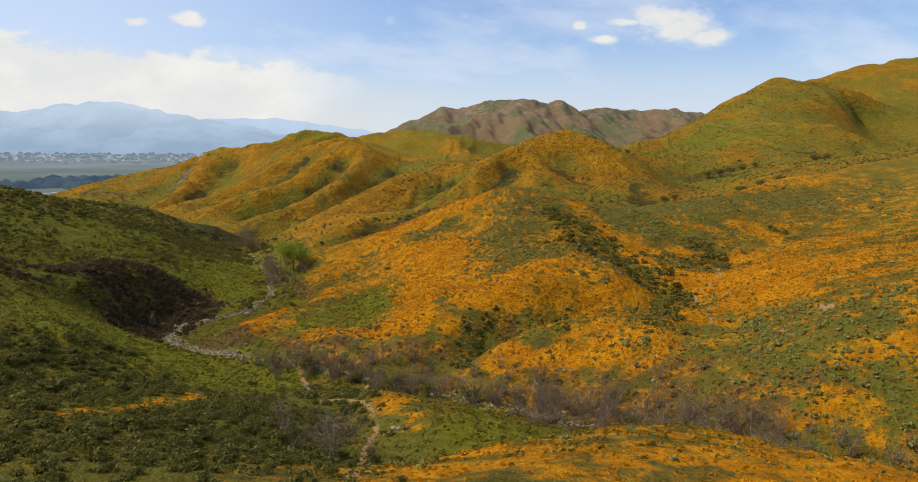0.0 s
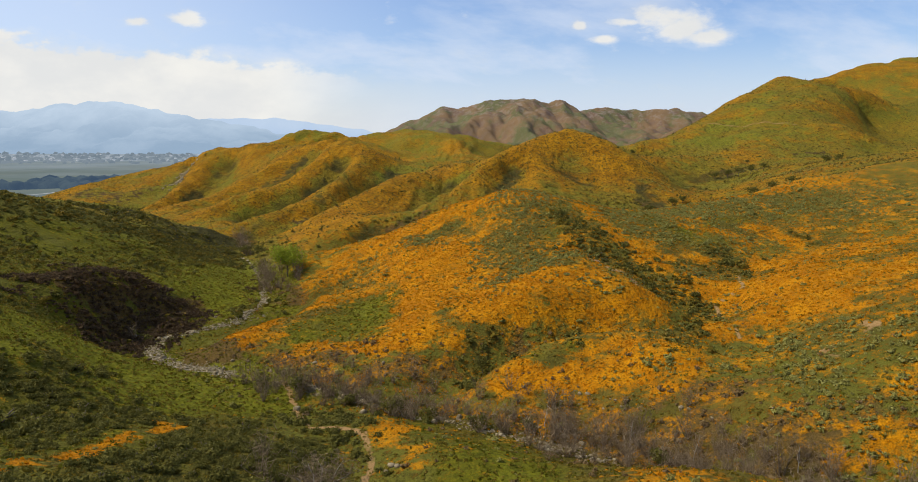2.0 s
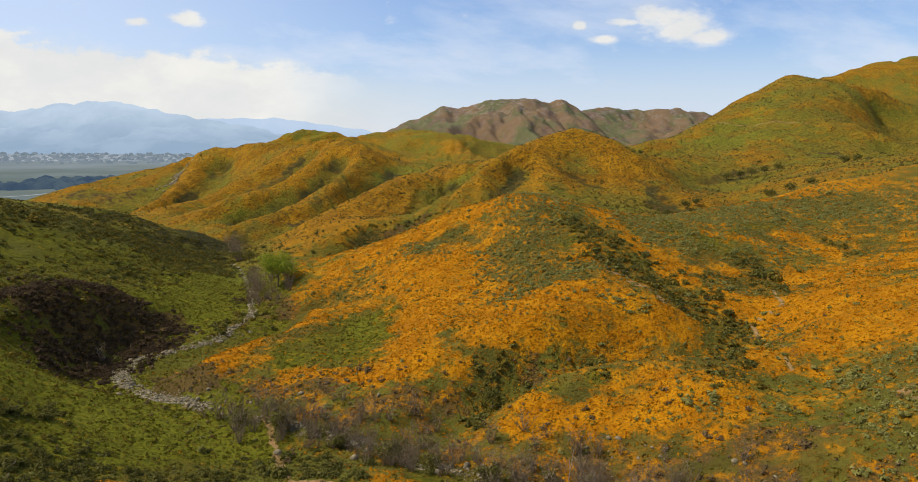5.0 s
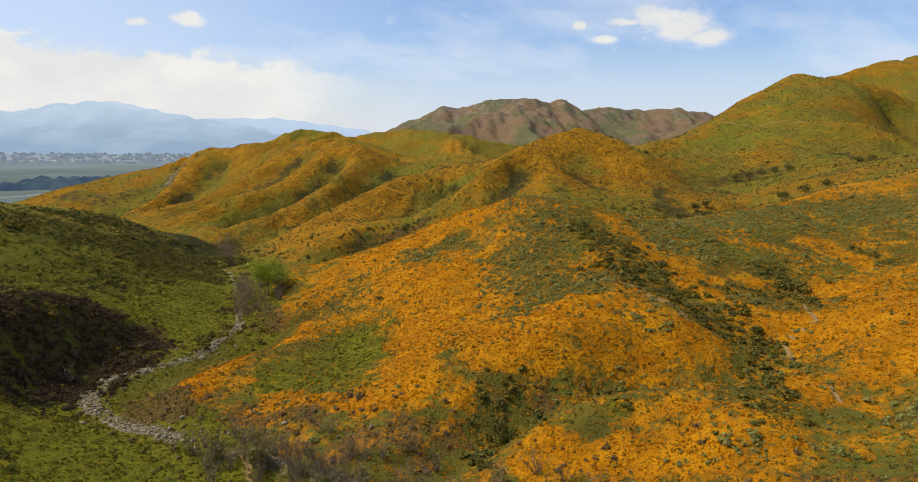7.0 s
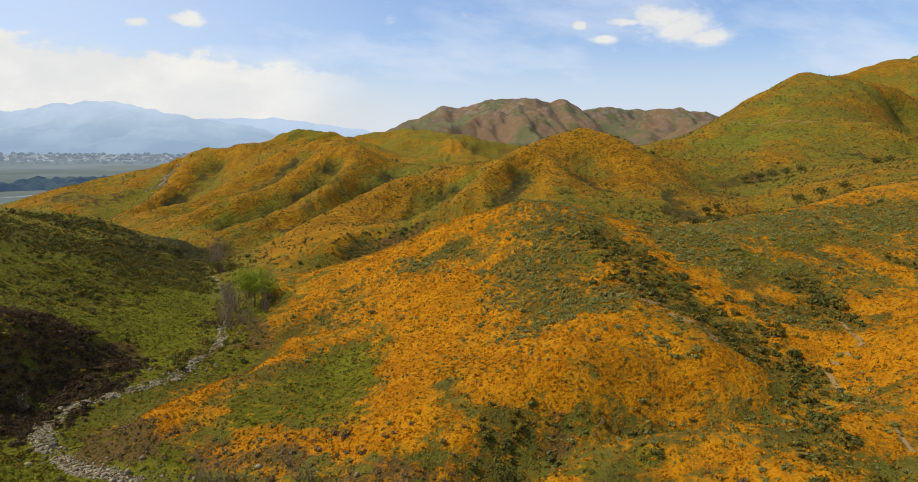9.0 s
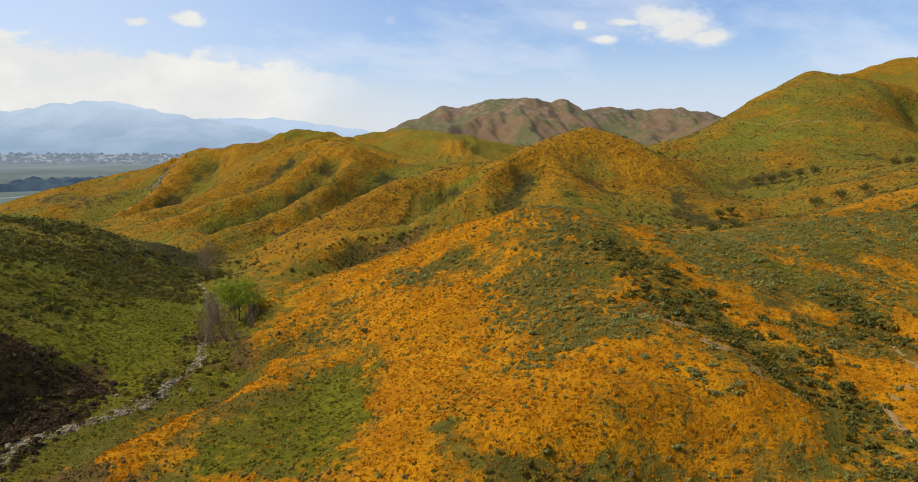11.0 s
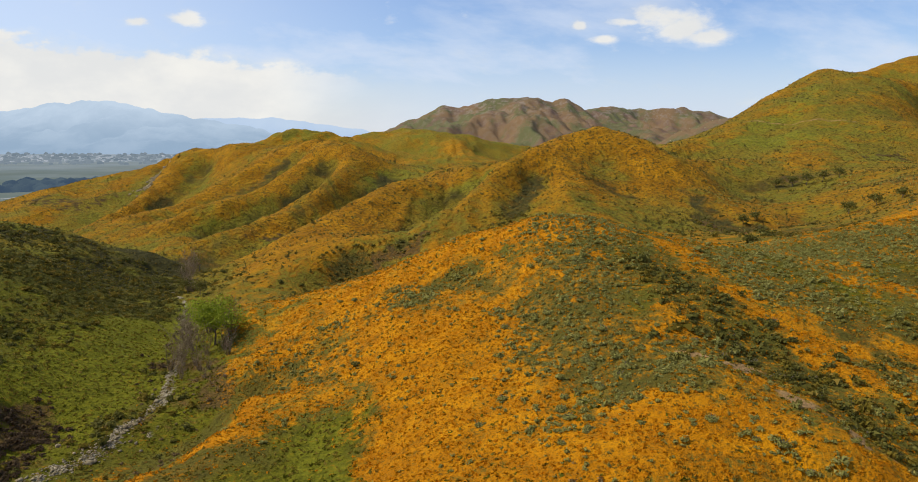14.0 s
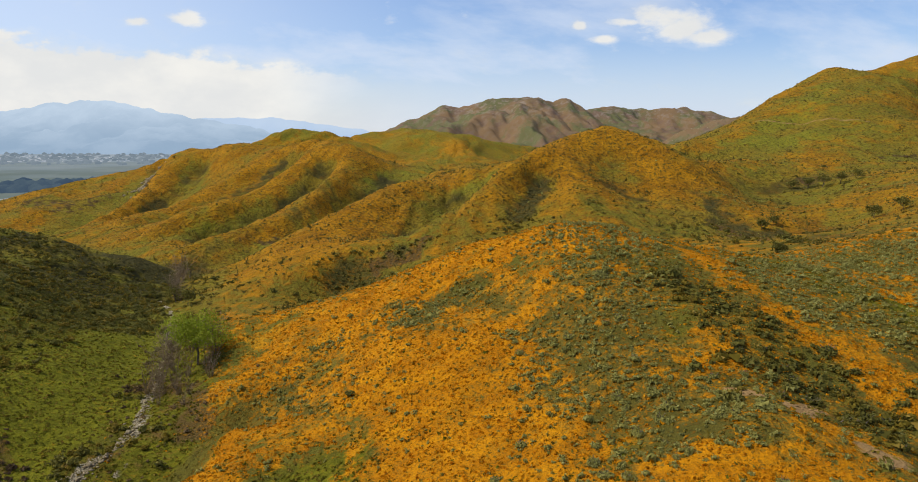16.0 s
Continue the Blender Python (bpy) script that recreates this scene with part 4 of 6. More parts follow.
    out["brown"] = np.clip(out["brown"] + 0.45 * skirt * smooth(y, 190, 150), 0, 1)
    out["chap"] = out["chap"] * (1 - smooth(path_dist(x, y, TRACKS["crest"]), 3.4, 1.6)) * (1 - 0.8 * smooth(out["brown"], 0.25, 0.7))
    out["poppy"] = out["poppy"] * (1 - out["gravel"]) * (1 - 0.8 * out["bare"])
    return out


def add_cover(me, x, y):
    for kind, v in cover(x, y).items():
        me.attributes.new(kind, "FLOAT", "POINT").data.foreach_set("value", v.astype(np.float32))


add_cover(mesh, co[:, 0], co[:, 1])

# ---- materials ----


def material(name):
    m = bpy.data.materials.new(name)
    m.use_nodes = True
    return m, Nodes(m.node_tree)


def finish(n, colour, rough=0.9, bump=None, strength=0.4, distance=0.1, spec=0.2, sheen=0.0, trans=None):
    extra = {}
    if bump is not None:
        extra["Normal"] = n.add("ShaderNodeBump", Height=bump, Strength=strength, Distance=distance).outputs[0]
    s = n.add("ShaderNodeBsdfPrincipled", Base_Color=colour, Roughness=rough, Specular_IOR_Level=spec, **extra).outputs[0]
    if trans is not None:
        s = n.add("ShaderNodeMixShader", i0=trans, i1=s, i2=n.add("ShaderNodeBsdfTranslucent", Color=colour).outputs[0]).outputs[0]
    n.add("ShaderNodeOutputMaterial", Surface=s)


soil, M = material("hillside")
pos = M.add("ShaderNodeNewGeometry").outputs["Position"]


def attr(n, name):
    return n.add("ShaderNodeAttribute", {"attribute_name": name}).outputs["Fac"]


fine, clump, patch, big = M.noise(pos, 2.6, 5.0, 0.65), M.noise(pos, 0.8, 5.0, 0.65), M.noise(pos, 0.22, 5.0, 0.6), M.noise(pos, 0.03, 5.0, 0.6)
grass = M.mix(M.ramp(patch, 0.35, 0.65), rgb(0.092, 0.080, 0.014), rgb(0.158, 0.116, 0.020))
grass = M.mix(M.ramp(big, 0.4, 0.62), grass, rgb(0.125, 0.120, 0.018))
grass = M.mix(M.ramp(M.math("ADD", M.math("MULTIPLY", clump, 0.5), M.math("MULTIPLY", fine, 0.5)), 0.47, 0.60), grass, rgb(0.050, 0.044, 0.009))
lush = M.mix(M.ramp(clump, 0.35, 0.65), rgb(0.080, 0.081, 0.007), rgb(0.145, 0.138, 0.009))
c = M.mix(M.ramp(M.math("ADD", attr(M, "lush"), M.math("MULTIPLY", M.math("SUBTRACT", patch, 0.5), 0.8)), 0.25, 0.75), grass, lush)
c = M.mix(M.ramp(M.math("ADD", attr(M, "lush"), M.math("MULTIPLY", M.math("SUBTRACT", clump, 0.5), 0.5)), 0.85, 1.15), c, rgb(0.165, 0.166, 0.012))
scrub = M.math("MAXIMUM", attr(M, "chap"), M.math("MULTIPLY", attr(M, "sage"), 0.7))
c = M.mix(M.ramp(M.math("ADD", scrub, M.math("MULTIPLY", M.math("SUBTRACT", clump, 0.5), 1.2)), 0.3, 0.95), c, M.mix(0.5, c, rgb(0.090, 0.080, 0.016)))
c = M.mix(M.ramp(M.math("ADD", attr(M, "brown"), M.math("MULTIPLY", M.math("SUBTRACT", clump, 0.5), 1.2)), 0.25, 0.8), c, M.mix(fine, rgb(0.056, 0.038, 0.010), rgb(0.165, 0.108, 0.034)))
flower = M.mix(M.ramp(patch, 0.35, 0.7), rgb(0.40, 0.150, 0.003), rgb(0.53, 0.228, 0.005))
flower = M.mix(M.ramp(big, 0.55, 0.75), flower, rgb(0.46, 0.23, 0.010))
flower = M.mix(M.ramp(fine, 0.49, 0.69), flower, rgb(0.125, 0.078, 0.011))
speck = M.math("ADD", M.math("MULTIPLY", M.math("SUBTRACT", fine, 0.5), 1.7), M.math("MULTIPLY", M.math("SUBTRACT", clump, 0.5), 1.8))
speck = M.math("ADD", speck, M.math("MULTIPLY", M.math("SUBTRACT", patch, 0.5), 1.1))
c = M.mix(M.ramp(M.math("ADD", attr(M, "poppy"), speck), 0.22, 0.78), c, flower)
# far off, flowers and dry stalks run together into ochre
apart = M.add("ShaderNodeVectorMath", {"operation": "DISTANCE"}, i0=pos, i1=(0.0, 60.0, -20.0)).outputs["Value"]
far = M.ramp(apart, 170.0, 300.0)
turf = M.mix(M.ramp(big, 0.38, 0.62), rgb(0.178, 0.166, 0.019), rgb(0.230, 0.165, 0.017))
turf = M.mix(M.ramp(M.math("ADD", attr(M, "lush"), M.math("MULTIPLY", M.math("SUBTRACT", patch, 0.5), 0.6)), 0.25, 0.8), turf, rgb(0.200, 0.192, 0.019))
turf = M.mix(M.ramp(M.math("ADD", scrub, M.math("MULTIPLY", M.math("SUBTRACT", patch, 0.5), 0.9)), 0.3, 0.95), turf, rgb(0.062, 0.056, 0.018))
ochre = M.mix(M.ramp(M.noise(pos, 0.09, 4.0, 0.6), 0.35, 0.65), rgb(0.310, 0.130, 0.005), rgb(0.440, 0.205, 0.007))
ochre = M.mix(M.ramp(clump, 0.5, 0.75), ochre, rgb(0.14, 0.072, 0.012))
turf = M.mix(M.math("MULTIPLY", M.ramp(M.math("ADD", attr(M, "poppy"), M.math("MULTIPLY", speck, 0.6)), 0.20, 0.80), 0.92), turf, ochre)
turf = M.mix(M.ramp(M.math("ADD", attr(M, "brown"), M.math("MULTIPLY", M.math("SUBTRACT", patch, 0.5), 1.2)), 0.3, 0.9), turf, rgb(0.095, 0.060, 0.024))
turf = M.mix(M.math("MULTIPLY", M.ramp(M.math("ADD", M.math("MULTIPLY", clump, 0.6), M.math("MULTIPLY", fine, 0.4)), 0.46, 0.58), 0.62), turf, rgb(0.060, 0.055, 0.015))
c = M.mix(far, c, turf)
earth = M.mix(fine, rgb(0.22, 0.130, 0.050), rgb(0.42, 0.270, 0.115))
c = M.mix(M.ramp(M.math("ADD", attr(M, "bare"), M.math("MULTIPLY", M.math("SUBTRACT", clump, 0.5), 0.9)), 0.35, 0.7), c, earth)
stone = M.mix(M.ramp(M.noise(pos, 3.5, 3.0, 0.7), 0.4, 0.62), rgb(0.095, 0.080, 0.040), rgb(0.43, 0.375, 0.265))
c = M.mix(M.ramp(M.math("ADD", attr(M, "gravel"), M.math("MULTIPLY", M.math("SUBTRACT", clump, 0.5), 1.0)), 0.4, 0.75), c, stone)
# bare rock on the steep range ahead; heath colours lifted bluish to suggest haze
sepn = M.add("ShaderNodeSeparateXYZ", Vector=pos)
range_ = M.ramp(sepn.outputs[1], 1350.0, 1600.0)
heath = M.mix(M.ramp(M.noise(pos, 0.007, 6.0, 0.62), 0.42, 0.56), rgb(0.120, 0.122, 0.055), rgb(0.190, 0.125, 0.068))
heath = M.mix(M.ramp(M.noise(pos, 0.016, 5.0, 0.6), 0.50, 0.66), heath, rgb(0.160, 0.108, 0.076))
heath = M.mix(M.math("MULTIPLY", M.ramp(M.noise(pos, 0.05, 5.0, 0.7), 0.48, 0.62), M.ramp(sepn.outputs[2], 40.0, 130.0, 0.15, 0.7)), heath, rgb(0.255, 0.215, 0.180))
c = M.mix(range_, c, heath)
bumps = M.math("ADD", M.math("MULTIPLY", clump, M.math("ADD", M.math("MULTIPLY", far, 0.5), 0.7)), M.math("MULTIPLY", fine, 0.35))
bumps = M.math("ADD", bumps, M.math("MULTIPLY", M.math("MULTIPLY", patch, far), 3.2))
finish(M, c, 0.95, bumps, 1.0, 1.1, 0.05)
mesh.materials.append(soil)


def leafy(name, a, b, c_, trans=0.25):
    m, n = material(name)
    geo = n.add("ShaderNodeNewGeometry")
    r = geo.outputs["Random Per Island"]
    o = n.add("ShaderNodeObjectInfo").outputs["Random"]
    col = n.mix(n.ramp(r, 0.0, 0.75), a, b)
    col = n.mix(n.ramp(r, 0.8, 1.0), col, c_)
    col = n.mix(n.ramp(n.noise(geo.outputs["Position"], 0.35, 3.0), 0.35, 0.7), col, n.mix(0.5, col, a))
    col = n.mix(n.math("MULTIPLY", o, 0.35), col, b)
    finish(n, col, 0.85, trans=trans, spec=0.1)
    return m


MAT_SAGE = leafy("sage_leaf", rgb(0.205, 0.194, 0.048), rgb(0.315, 0.298, 0.082), rgb(0.40, 0.38, 0.13), 0.38)
MAT_CHAP = leafy("chaparral_leaf", rgb(0.078, 0.075, 0.014), rgb(0.142, 0.132, 0.028), rgb(0.22, 0.20, 0.055), 0.27)
MAT_POPPY = leafy("poppy_petal", rgb(0.44, 0.165, 0.003), rgb(0.56, 0.25, 0.005), rgb(0.19, 0.14, 0.012), 0.3)
MAT_GRASS = leafy("grass_blade", rgb(0.080, 0.084, 0.006), rgb(0.135, 0.130, 0.009), rgb(0.19, 0.165, 0.02), 0.3)
MAT_OLIVE = leafy("olive_grass", rgb(0.12, 0.096, 0.012), rgb(0.215, 0.162, 0.022), rgb(0.32, 0.22, 0.05), 0.3)
MAT_SCRUB = leafy("low_scrub", rgb(0.088, 0.078, 0.018), rgb(0.160, 0.130, 0.030), rgb(0.27, 0.18, 0.04), 0.35)
MAT_DRY = leafy("dry_brush", rgb(0.125, 0.085, 0.034), rgb(0.230, 0.155, 0.070), rgb(0.33, 0.25, 0.14), 0.3)
MAT_BANK = leafy("dark_brush", rgb(0.060, 0.040, 0.020), rgb(0.110, 0.074, 0.038), rgb(0.18, 0.125, 0.07), 0.35)
MAT_WILLOW = leafy("willow_leaf", rgb(0.17, 0.22, 0.015), rgb(0.28, 0.33, 0.03), rgb(0.36, 0.38, 0.06), 0.45)
MAT_TWIG = leafy("dry_twig", rgb(0.125, 0.090, 0.054), rgb(0.26, 0.195, 0.122), rgb(0.42, 0.34, 0.23), 0.0)


def rough_mat(name, a, b, scale, bump=0.4):
    m, n = material(name)
    g = n.add("ShaderNodeNewGeometry")
    v = n.noise(g.outputs["Position"], scale, 6.0, 0.65)
    col = n.mix(n.ramp(v, 0.32, 0.68), a, b)
    col = n.mix(n.math("MULTIPLY", g.outputs["Random Per Island"], 0.5), col, a)
    finish(n, col, 0.9, v, bump, 0.05)
    return m


MAT_BARK = rough_mat("grey_bark", rgb(0.085, 0.065, 0.048), rgb(0.20, 0.165, 0.13), 6.0)
MAT_PALE = rough_mat("pale_bark", rgb(0.22, 0.19, 0.15), rgb(0.50, 0.47, 0.41), 3.0)
MAT_ROCK = rough_mat("creek_rock", rgb(0.14, 0.110, 0.058), rgb(0.42, 0.350, 0.225), 2.5)

# ---- mesh helpers ----


def tri_mesh(name, verts, tris, mat, smoothed=False):
    me = bpy.data.meshes.new(name)
    verts, tris = np.asarray(verts, np.float32), np.asarray(tris, np.int32)
    me.vertices.add(len(verts)), me.loops.add(tris.size), me.polygons.add(len(tris))
    me.vertices.foreach_set("co", verts.ravel())
    me.loops.foreach_set("vertex_index", tris.ravel())
    me.polygons.foreach_set("loop_start", np.arange(len(tris)) * 3)
    if smoothed:
        me.polygons.foreach_set("use_smooth", np.ones(len(tris), bool))
    me.update()
    me.materials.append(mat)
    return me


def cards(rng, n, radius, size, squash=0.75, shell=0.55):
    """Leaf sprays: n small triangles over a dome, each facing roughly outwards."""
    d = rng.normal(size=(n, 3))
    d[:, 2] = np.abs(d[:, 2]) * 0.9 + 0.02
    d /= np.linalg.norm(d, axis=1)[:, None]
    lump = 1 + 0.22 * np.sin(d[:, 0] * 5 + rng.uniform(0, 6)) * np.sin(d[:, 1] * 5 + rng.uniform(0, 6))
    p = d * (radius * lump * rng.uniform(shell, 1.0, n) ** 0.5)[:, None]
    p[:, 2] *= squash
    a = np.cross(d, rng.normal(size=(n, 3)))
    a /= np.linalg.norm(a, axis=1)[:, None] + 1e-9
    b = np.cross(d, a) + 0.5 * d * rng.normal(size=(n, 1))
    s = (size * rng.uniform(0.6, 1.3, n))[:, None]
    v = np.stack([p - a * s * 0.6 - b * s * 0.4, p + a * s * 0.6 - b * s * 0.4, p + b * s * 0.8], 1).reshape(-1, 3)
    return v, np.arange(n * 3).reshape(-1, 3)


def ico():
    bm = bmesh.new()
    bmesh.ops.create_icosphere(bm, subdivisions=1, radius=1.0)
    v = np.array([q.co[:] for q in bm.verts])
    f = np.array([[q.index for q in p.verts] for p in bm.faces])
    bm.free()
    return v, f


ICO_V, ICO_F = ico()
ICO_TOP = ICO_F[ICO_V[ICO_F].mean(1)[:, 2] > -0.55]


def join(pieces):
    vs, fs, k = [], [], 0
    for v, f in pieces:
        vs.append(v), fs.append(np.asarray(f) + k)
        k += len(v)
    return np.concatenate(vs), np.concatenate(fs)


def tube(path, radii, sides=4):
    path = np.asarray(path, float)
    n = len(path)
    t = np.gradient(path, axis=0)
    t /= np.linalg.norm(t, axis=1)[:, None] + 1e-9
    up = np.where(np.abs(t[:, 2:3]) < 0.9, [[0, 0, 1.0]], [[1.0, 0, 0]])
    a = np.cross(t, up)
    a /= np.linalg.norm(a, axis=1)[:, None]
    b = np.cross(t, a)
    ang_ = np.arange(sides) / sides * 2 * np.pi
    v = (path[:, None] + (a[:, None] * np.cos(ang_)[None, :, None] + b[:, None] * np.sin(ang_)[None, :, None]) * np.asarray(radii)[:, None, None]).reshape(-1, 3)
    f = []
    for i in range(n - 1):
        for j in range(sides):
            p, q = i * sides + j, i * sides + (j + 1) % sides
            f += [(p, q, q + sides), (p, q + sides, p + sides)]
    return v, np.array(f)


def scatter(name, shapes, x, y, size, mat, rng, label, category, lift=0.0, tall=(0.85, 1.15), z=None):
    """Many small plants or stones joined into one object."""
    z = height(x, y) if z is None else z
    pick = rng.integers(0, len(shapes), len(x))
    a = rng.uniform(0, 2 * np.pi, len(x))
    high = size * rng.uniform(*tall, len(x))
    vs, fs, k = [], [], 0
    for i, (v, f) in enumerate(shapes):
        m = pick == i
        c_, s_ = np.cos(a[m])[:, None], np.sin(a[m])[:, None]
        X = (v[None, :, 0] * c_ - v[None, :, 1] * s_) * size[m][:, None] + x[m][:, None]
        Y = (v[None, :, 0] * s_ + v[None, :, 1] * c_) * size[m][:, None] + y[m][:, None]
        Z = v[None, :, 2] * high[m][:, None] + (z[m] + lift * size[m])[:, None]
        vs.append(np.stack([X, Y, Z], -1).reshape(-1, 3))
        fs.append((f[None] + (k + np.arange(m.sum()) * len(v))[:, None, None]).reshape(-1, 3))
        k += m.sum() * len(v)
    return tagged(new(name, tri_mesh(name, np.concatenate(vs), np.concatenate(fs), mat)), label, category, kind="stuff")


def part(name, me, parent, label="", kind=""):
    o = tagged(new(name, me), kind=kind)
    o.parent = parent
    return tagged(o, label) if label else o


def stand(name, x, y, label, category, group="", turn=0.0, scale=1.0, sink=0.05):
    """An Empty on the ground, to carry the parts of a thing."""
    e = new(name)
    z = float(height(np.array([x]), np.array([y]))[0]) - sink
    e.matrix_basis = Matrix.LocRotScale((x, y, z), Euler((0, 0, turn)), (scale,) * 3)
    return tagged(e, label, category, group)


# ---- shrubs ----
rng = np.random.default_rng(7)


def shrub_shape(n, size, lobes=5):
    """A ragged, many-lobed bush about 1 m across: dense lumps under loose leaf sprays."""
    v0, f0 = ICO_V, ICO_TOP
    out = []
    for k in range(lobes):
        a, r = k * 2.4 + rng.uniform(0, 1), rng.uniform(0.12, 0.27) if k else 0.0
        rad, high = rng.uniform(0.20, 0.29), rng.uniform(0.75, 1.05)
        c_ = np.array([np.cos(a) * r, np.sin(a) * r, rng.uniform(0.02, 0.18) * (1 - r * 1.5)])
        lump = v0 * rng.uniform(0.72, 1.12, (len(v0), 1)) * rad * [1, 1, high] * 0.52
        out.append((lump + c_, f0))
        v, f = cards(rng, max(2, n // lobes), rad * 1.15, size, high, 0.3)
        out.append((v + rng.normal(0, 0.018, v.shape) + c_, f))
    return join(out)


def stems(n, reach):
    out = []
    for k in range(n):
        a = rng.uniform(0, 2 * np.pi)
        tip = np.array([np.cos(a) * reach, np.sin(a) * reach, rng.uniform(0.25, 0.45)])
        out.append(tube([(0, 0, -0.05), tip * 0.45 + [0, 0, 0.05], tip], [0.035, 0.025, 0.012], 3))
    return join(out)


def spread(n, x0, x1, y0, y1):
    return rng.uniform(x0, x1, n), rng.uniform(y0, y1, n)


def grow(kind, n, box, power=1.0, density=1.0):
    x, y = spread(n, *box)
    c_ = cover(x, y)
    keep = rng.uniform(size=n) < density * np.clip(c_[kind], 0, 1.2) ** power * (1 - c_["gravel"]) * (1 - 0.9 * (c_["bare"] > 0.5))
    return x[keep], y[keep]


LOW = [shrub_shape(33, 0.155, 3) for _ in range(10)]
HIGH_SAGE = [tri_mesh("foliage_dome", *shrub_shape(520, 0.080, 7), MAT_SAGE) for _ in range(4)]
HIGH_CHAP = [tri_mesh("foliage_dome", *shrub_shape(520, 0.085, 7), MAT_CHAP) for _ in range(4)]
STEMS = [tri_mesh("stem_clump", *stems(7, 0.34), MAT_BARK) for _ in range(2)]


def shrubs_near(kind, meshes, xs, ys, sizes, label, group):
    for i, (x, y, s) in enumerate(zip(xs, ys, sizes)):
        e = stand("shrub", float(x), float(y), label, "shrub", group, rng.uniform(0, 6.28), float(s))
        part("foliage_dome", meshes[i % len(meshes)], e, "", "stuff")
        part("stem_clump", STEMS[i % 2], e, "", "stuff")


sx, sy = grow("sage", 56000, (-45, 140, 40, 260), 1.25, 0.95)
ss = rng.lognormal(0.0, 0.38, len(sx)) * 0.82
first = (np.hypot(sx - 20, sy - 150) < 45) & (sx < 60)
idx_ = np.flatnonzero(first)[:150]
shrubs_near("sage", HIGH_SAGE, sx[idx_], sy[idx_], ss[idx_], "grey-green sagebrush dome growing among orange poppies", "sagebrush on the slope")
rest = np.setdiff1d(np.arange(len(sx)), idx_)
scatter("sage_scrub", LOW, sx[rest], sy[rest], ss[rest], MAT_SAGE, rng, "grey-green sagebrush scattered over the poppy slopes", "shrubs")

sx, sy = grow("chap", 40000, (-170, 90, 30, 330), 1.1, 0.9)
fore = (sx > -70) & (sx < 15) & (sy < 112)
ss = rng.lognormal(0.0, 0.35, len(sx)) * 1.35
first = fore | (np.hypot(sx - 42, sy - 156) < 20)
idx_ = np.flatnonzero(first)[:150]
shrubs_near("chap", HIGH_CHAP, sx[idx_], sy[idx_], ss[idx_], "dark green chaparral bush on the hillside", "chaparral on the slope")
rest = np.setdiff1d(np.arange(len(sx)), idx_)
ax, ay = grow("chap", 3200, (-70, 12, 38, 112), 0.9, 0.95)
fore = rest[fore[rest]]
ax, ay = np.r_[sx[fore], ax], np.r_[sy[fore], ay]
scatter("chaparral", [shrub_shape(170, 0.075, 5) for _ in range(8)], ax, ay, rng.lognormal(0.0, 0.34, len(ax)) * 1.3, MAT_CHAP, rng, "rounded dark green chaparral on the nearest slope", "shrubs")
rest = np.setdiff1d(rest, fore)
pale = rng.uniform(size=len(rest)) < 0.45
scatter("chaparral", LOW, sx[rest[~pale]], sy[rest[~pale]], ss[rest[~pale]] * 1.15, MAT_CHAP, rng, "dark green chaparral covering the shaded hillside", "shrubs")
scatter("olive_scrub", LOW, sx[rest[pale]], sy[rest[pale]], ss[rest[pale]] * 1.05, MAT_OLIVE, rng, "paler olive bushes among the dark chaparral", "shrubs")

# larger and sparser on the far slopes
fx, fy = grow("chap", 60000, (-420, 420, 260, 820), 1.7, 0.36)
scatter("far_chaparral", [shrub_shape(4, 0.2, 2) for _ in range(6)], fx, fy, rng.lognormal(0.0, 0.4, len(fx)) * 0.72, MAT_CHAP, rng, "dark scrub filling the gullies of far slopes", "shrubs")
fx, fy = grow("sage", 30000, (-100, 320, 200, 480), 1.2, 0.8)
scatter("far_sage", [shrub_shape(4, 0.2, 2) for _ in range(6)], fx, fy, rng.lognormal(0.0, 0.3, len(fx)) * 1.3, MAT_SAGE, rng, "grey-green sage scrub on far slopes", "shrubs")

# dry brown brush on the cut banks and along the creek
bx_, by_ = grow("brown", 16000, (-110, 70, 50, 240), 1.0, 0.8)
on_bank = bx_ < -62
scatter("dry_brush", LOW[:4], bx_[~on_bank], by_[~on_bank], rng.lognormal(0.0, 0.35, (~on_bank).sum()) * 0.8, MAT_DRY, rng, "dry brown brush on the cut banks by the creek", "brush")
kx, ky = grow("brown", 5200, (-98, -62, 122, 178), 0.9, 0.85)
kx, ky = np.r_[bx_[on_bank], kx], np.r_[by_[on_bank], ky]
scatter("bank_brush", LOW[4:], kx, ky, rng.lognormal(0.0, 0.35, len(kx)) * 1.15, MAT_BANK, rng, "dark brown dead brush covering the steep creek bank", "brush")

# fine stipple of low scrub over the far poppy slopes
fx, fy = spread(52000, -420, 430, 250, 800)
m = np.abs(fx) < 0.75 * fy
fx, fy = fx[m], fy[m]
scatter("far_scrub", [cards(rng, 5, 0.5, 0.5, 0.7, 0.2) for _ in range(4)], fx, fy, rng.lognormal(0.0, 0.35, len(fx)) * 0.75, MAT_SCRUB, rng, "low olive scrub stippling the far poppy slopes", "shrubs")

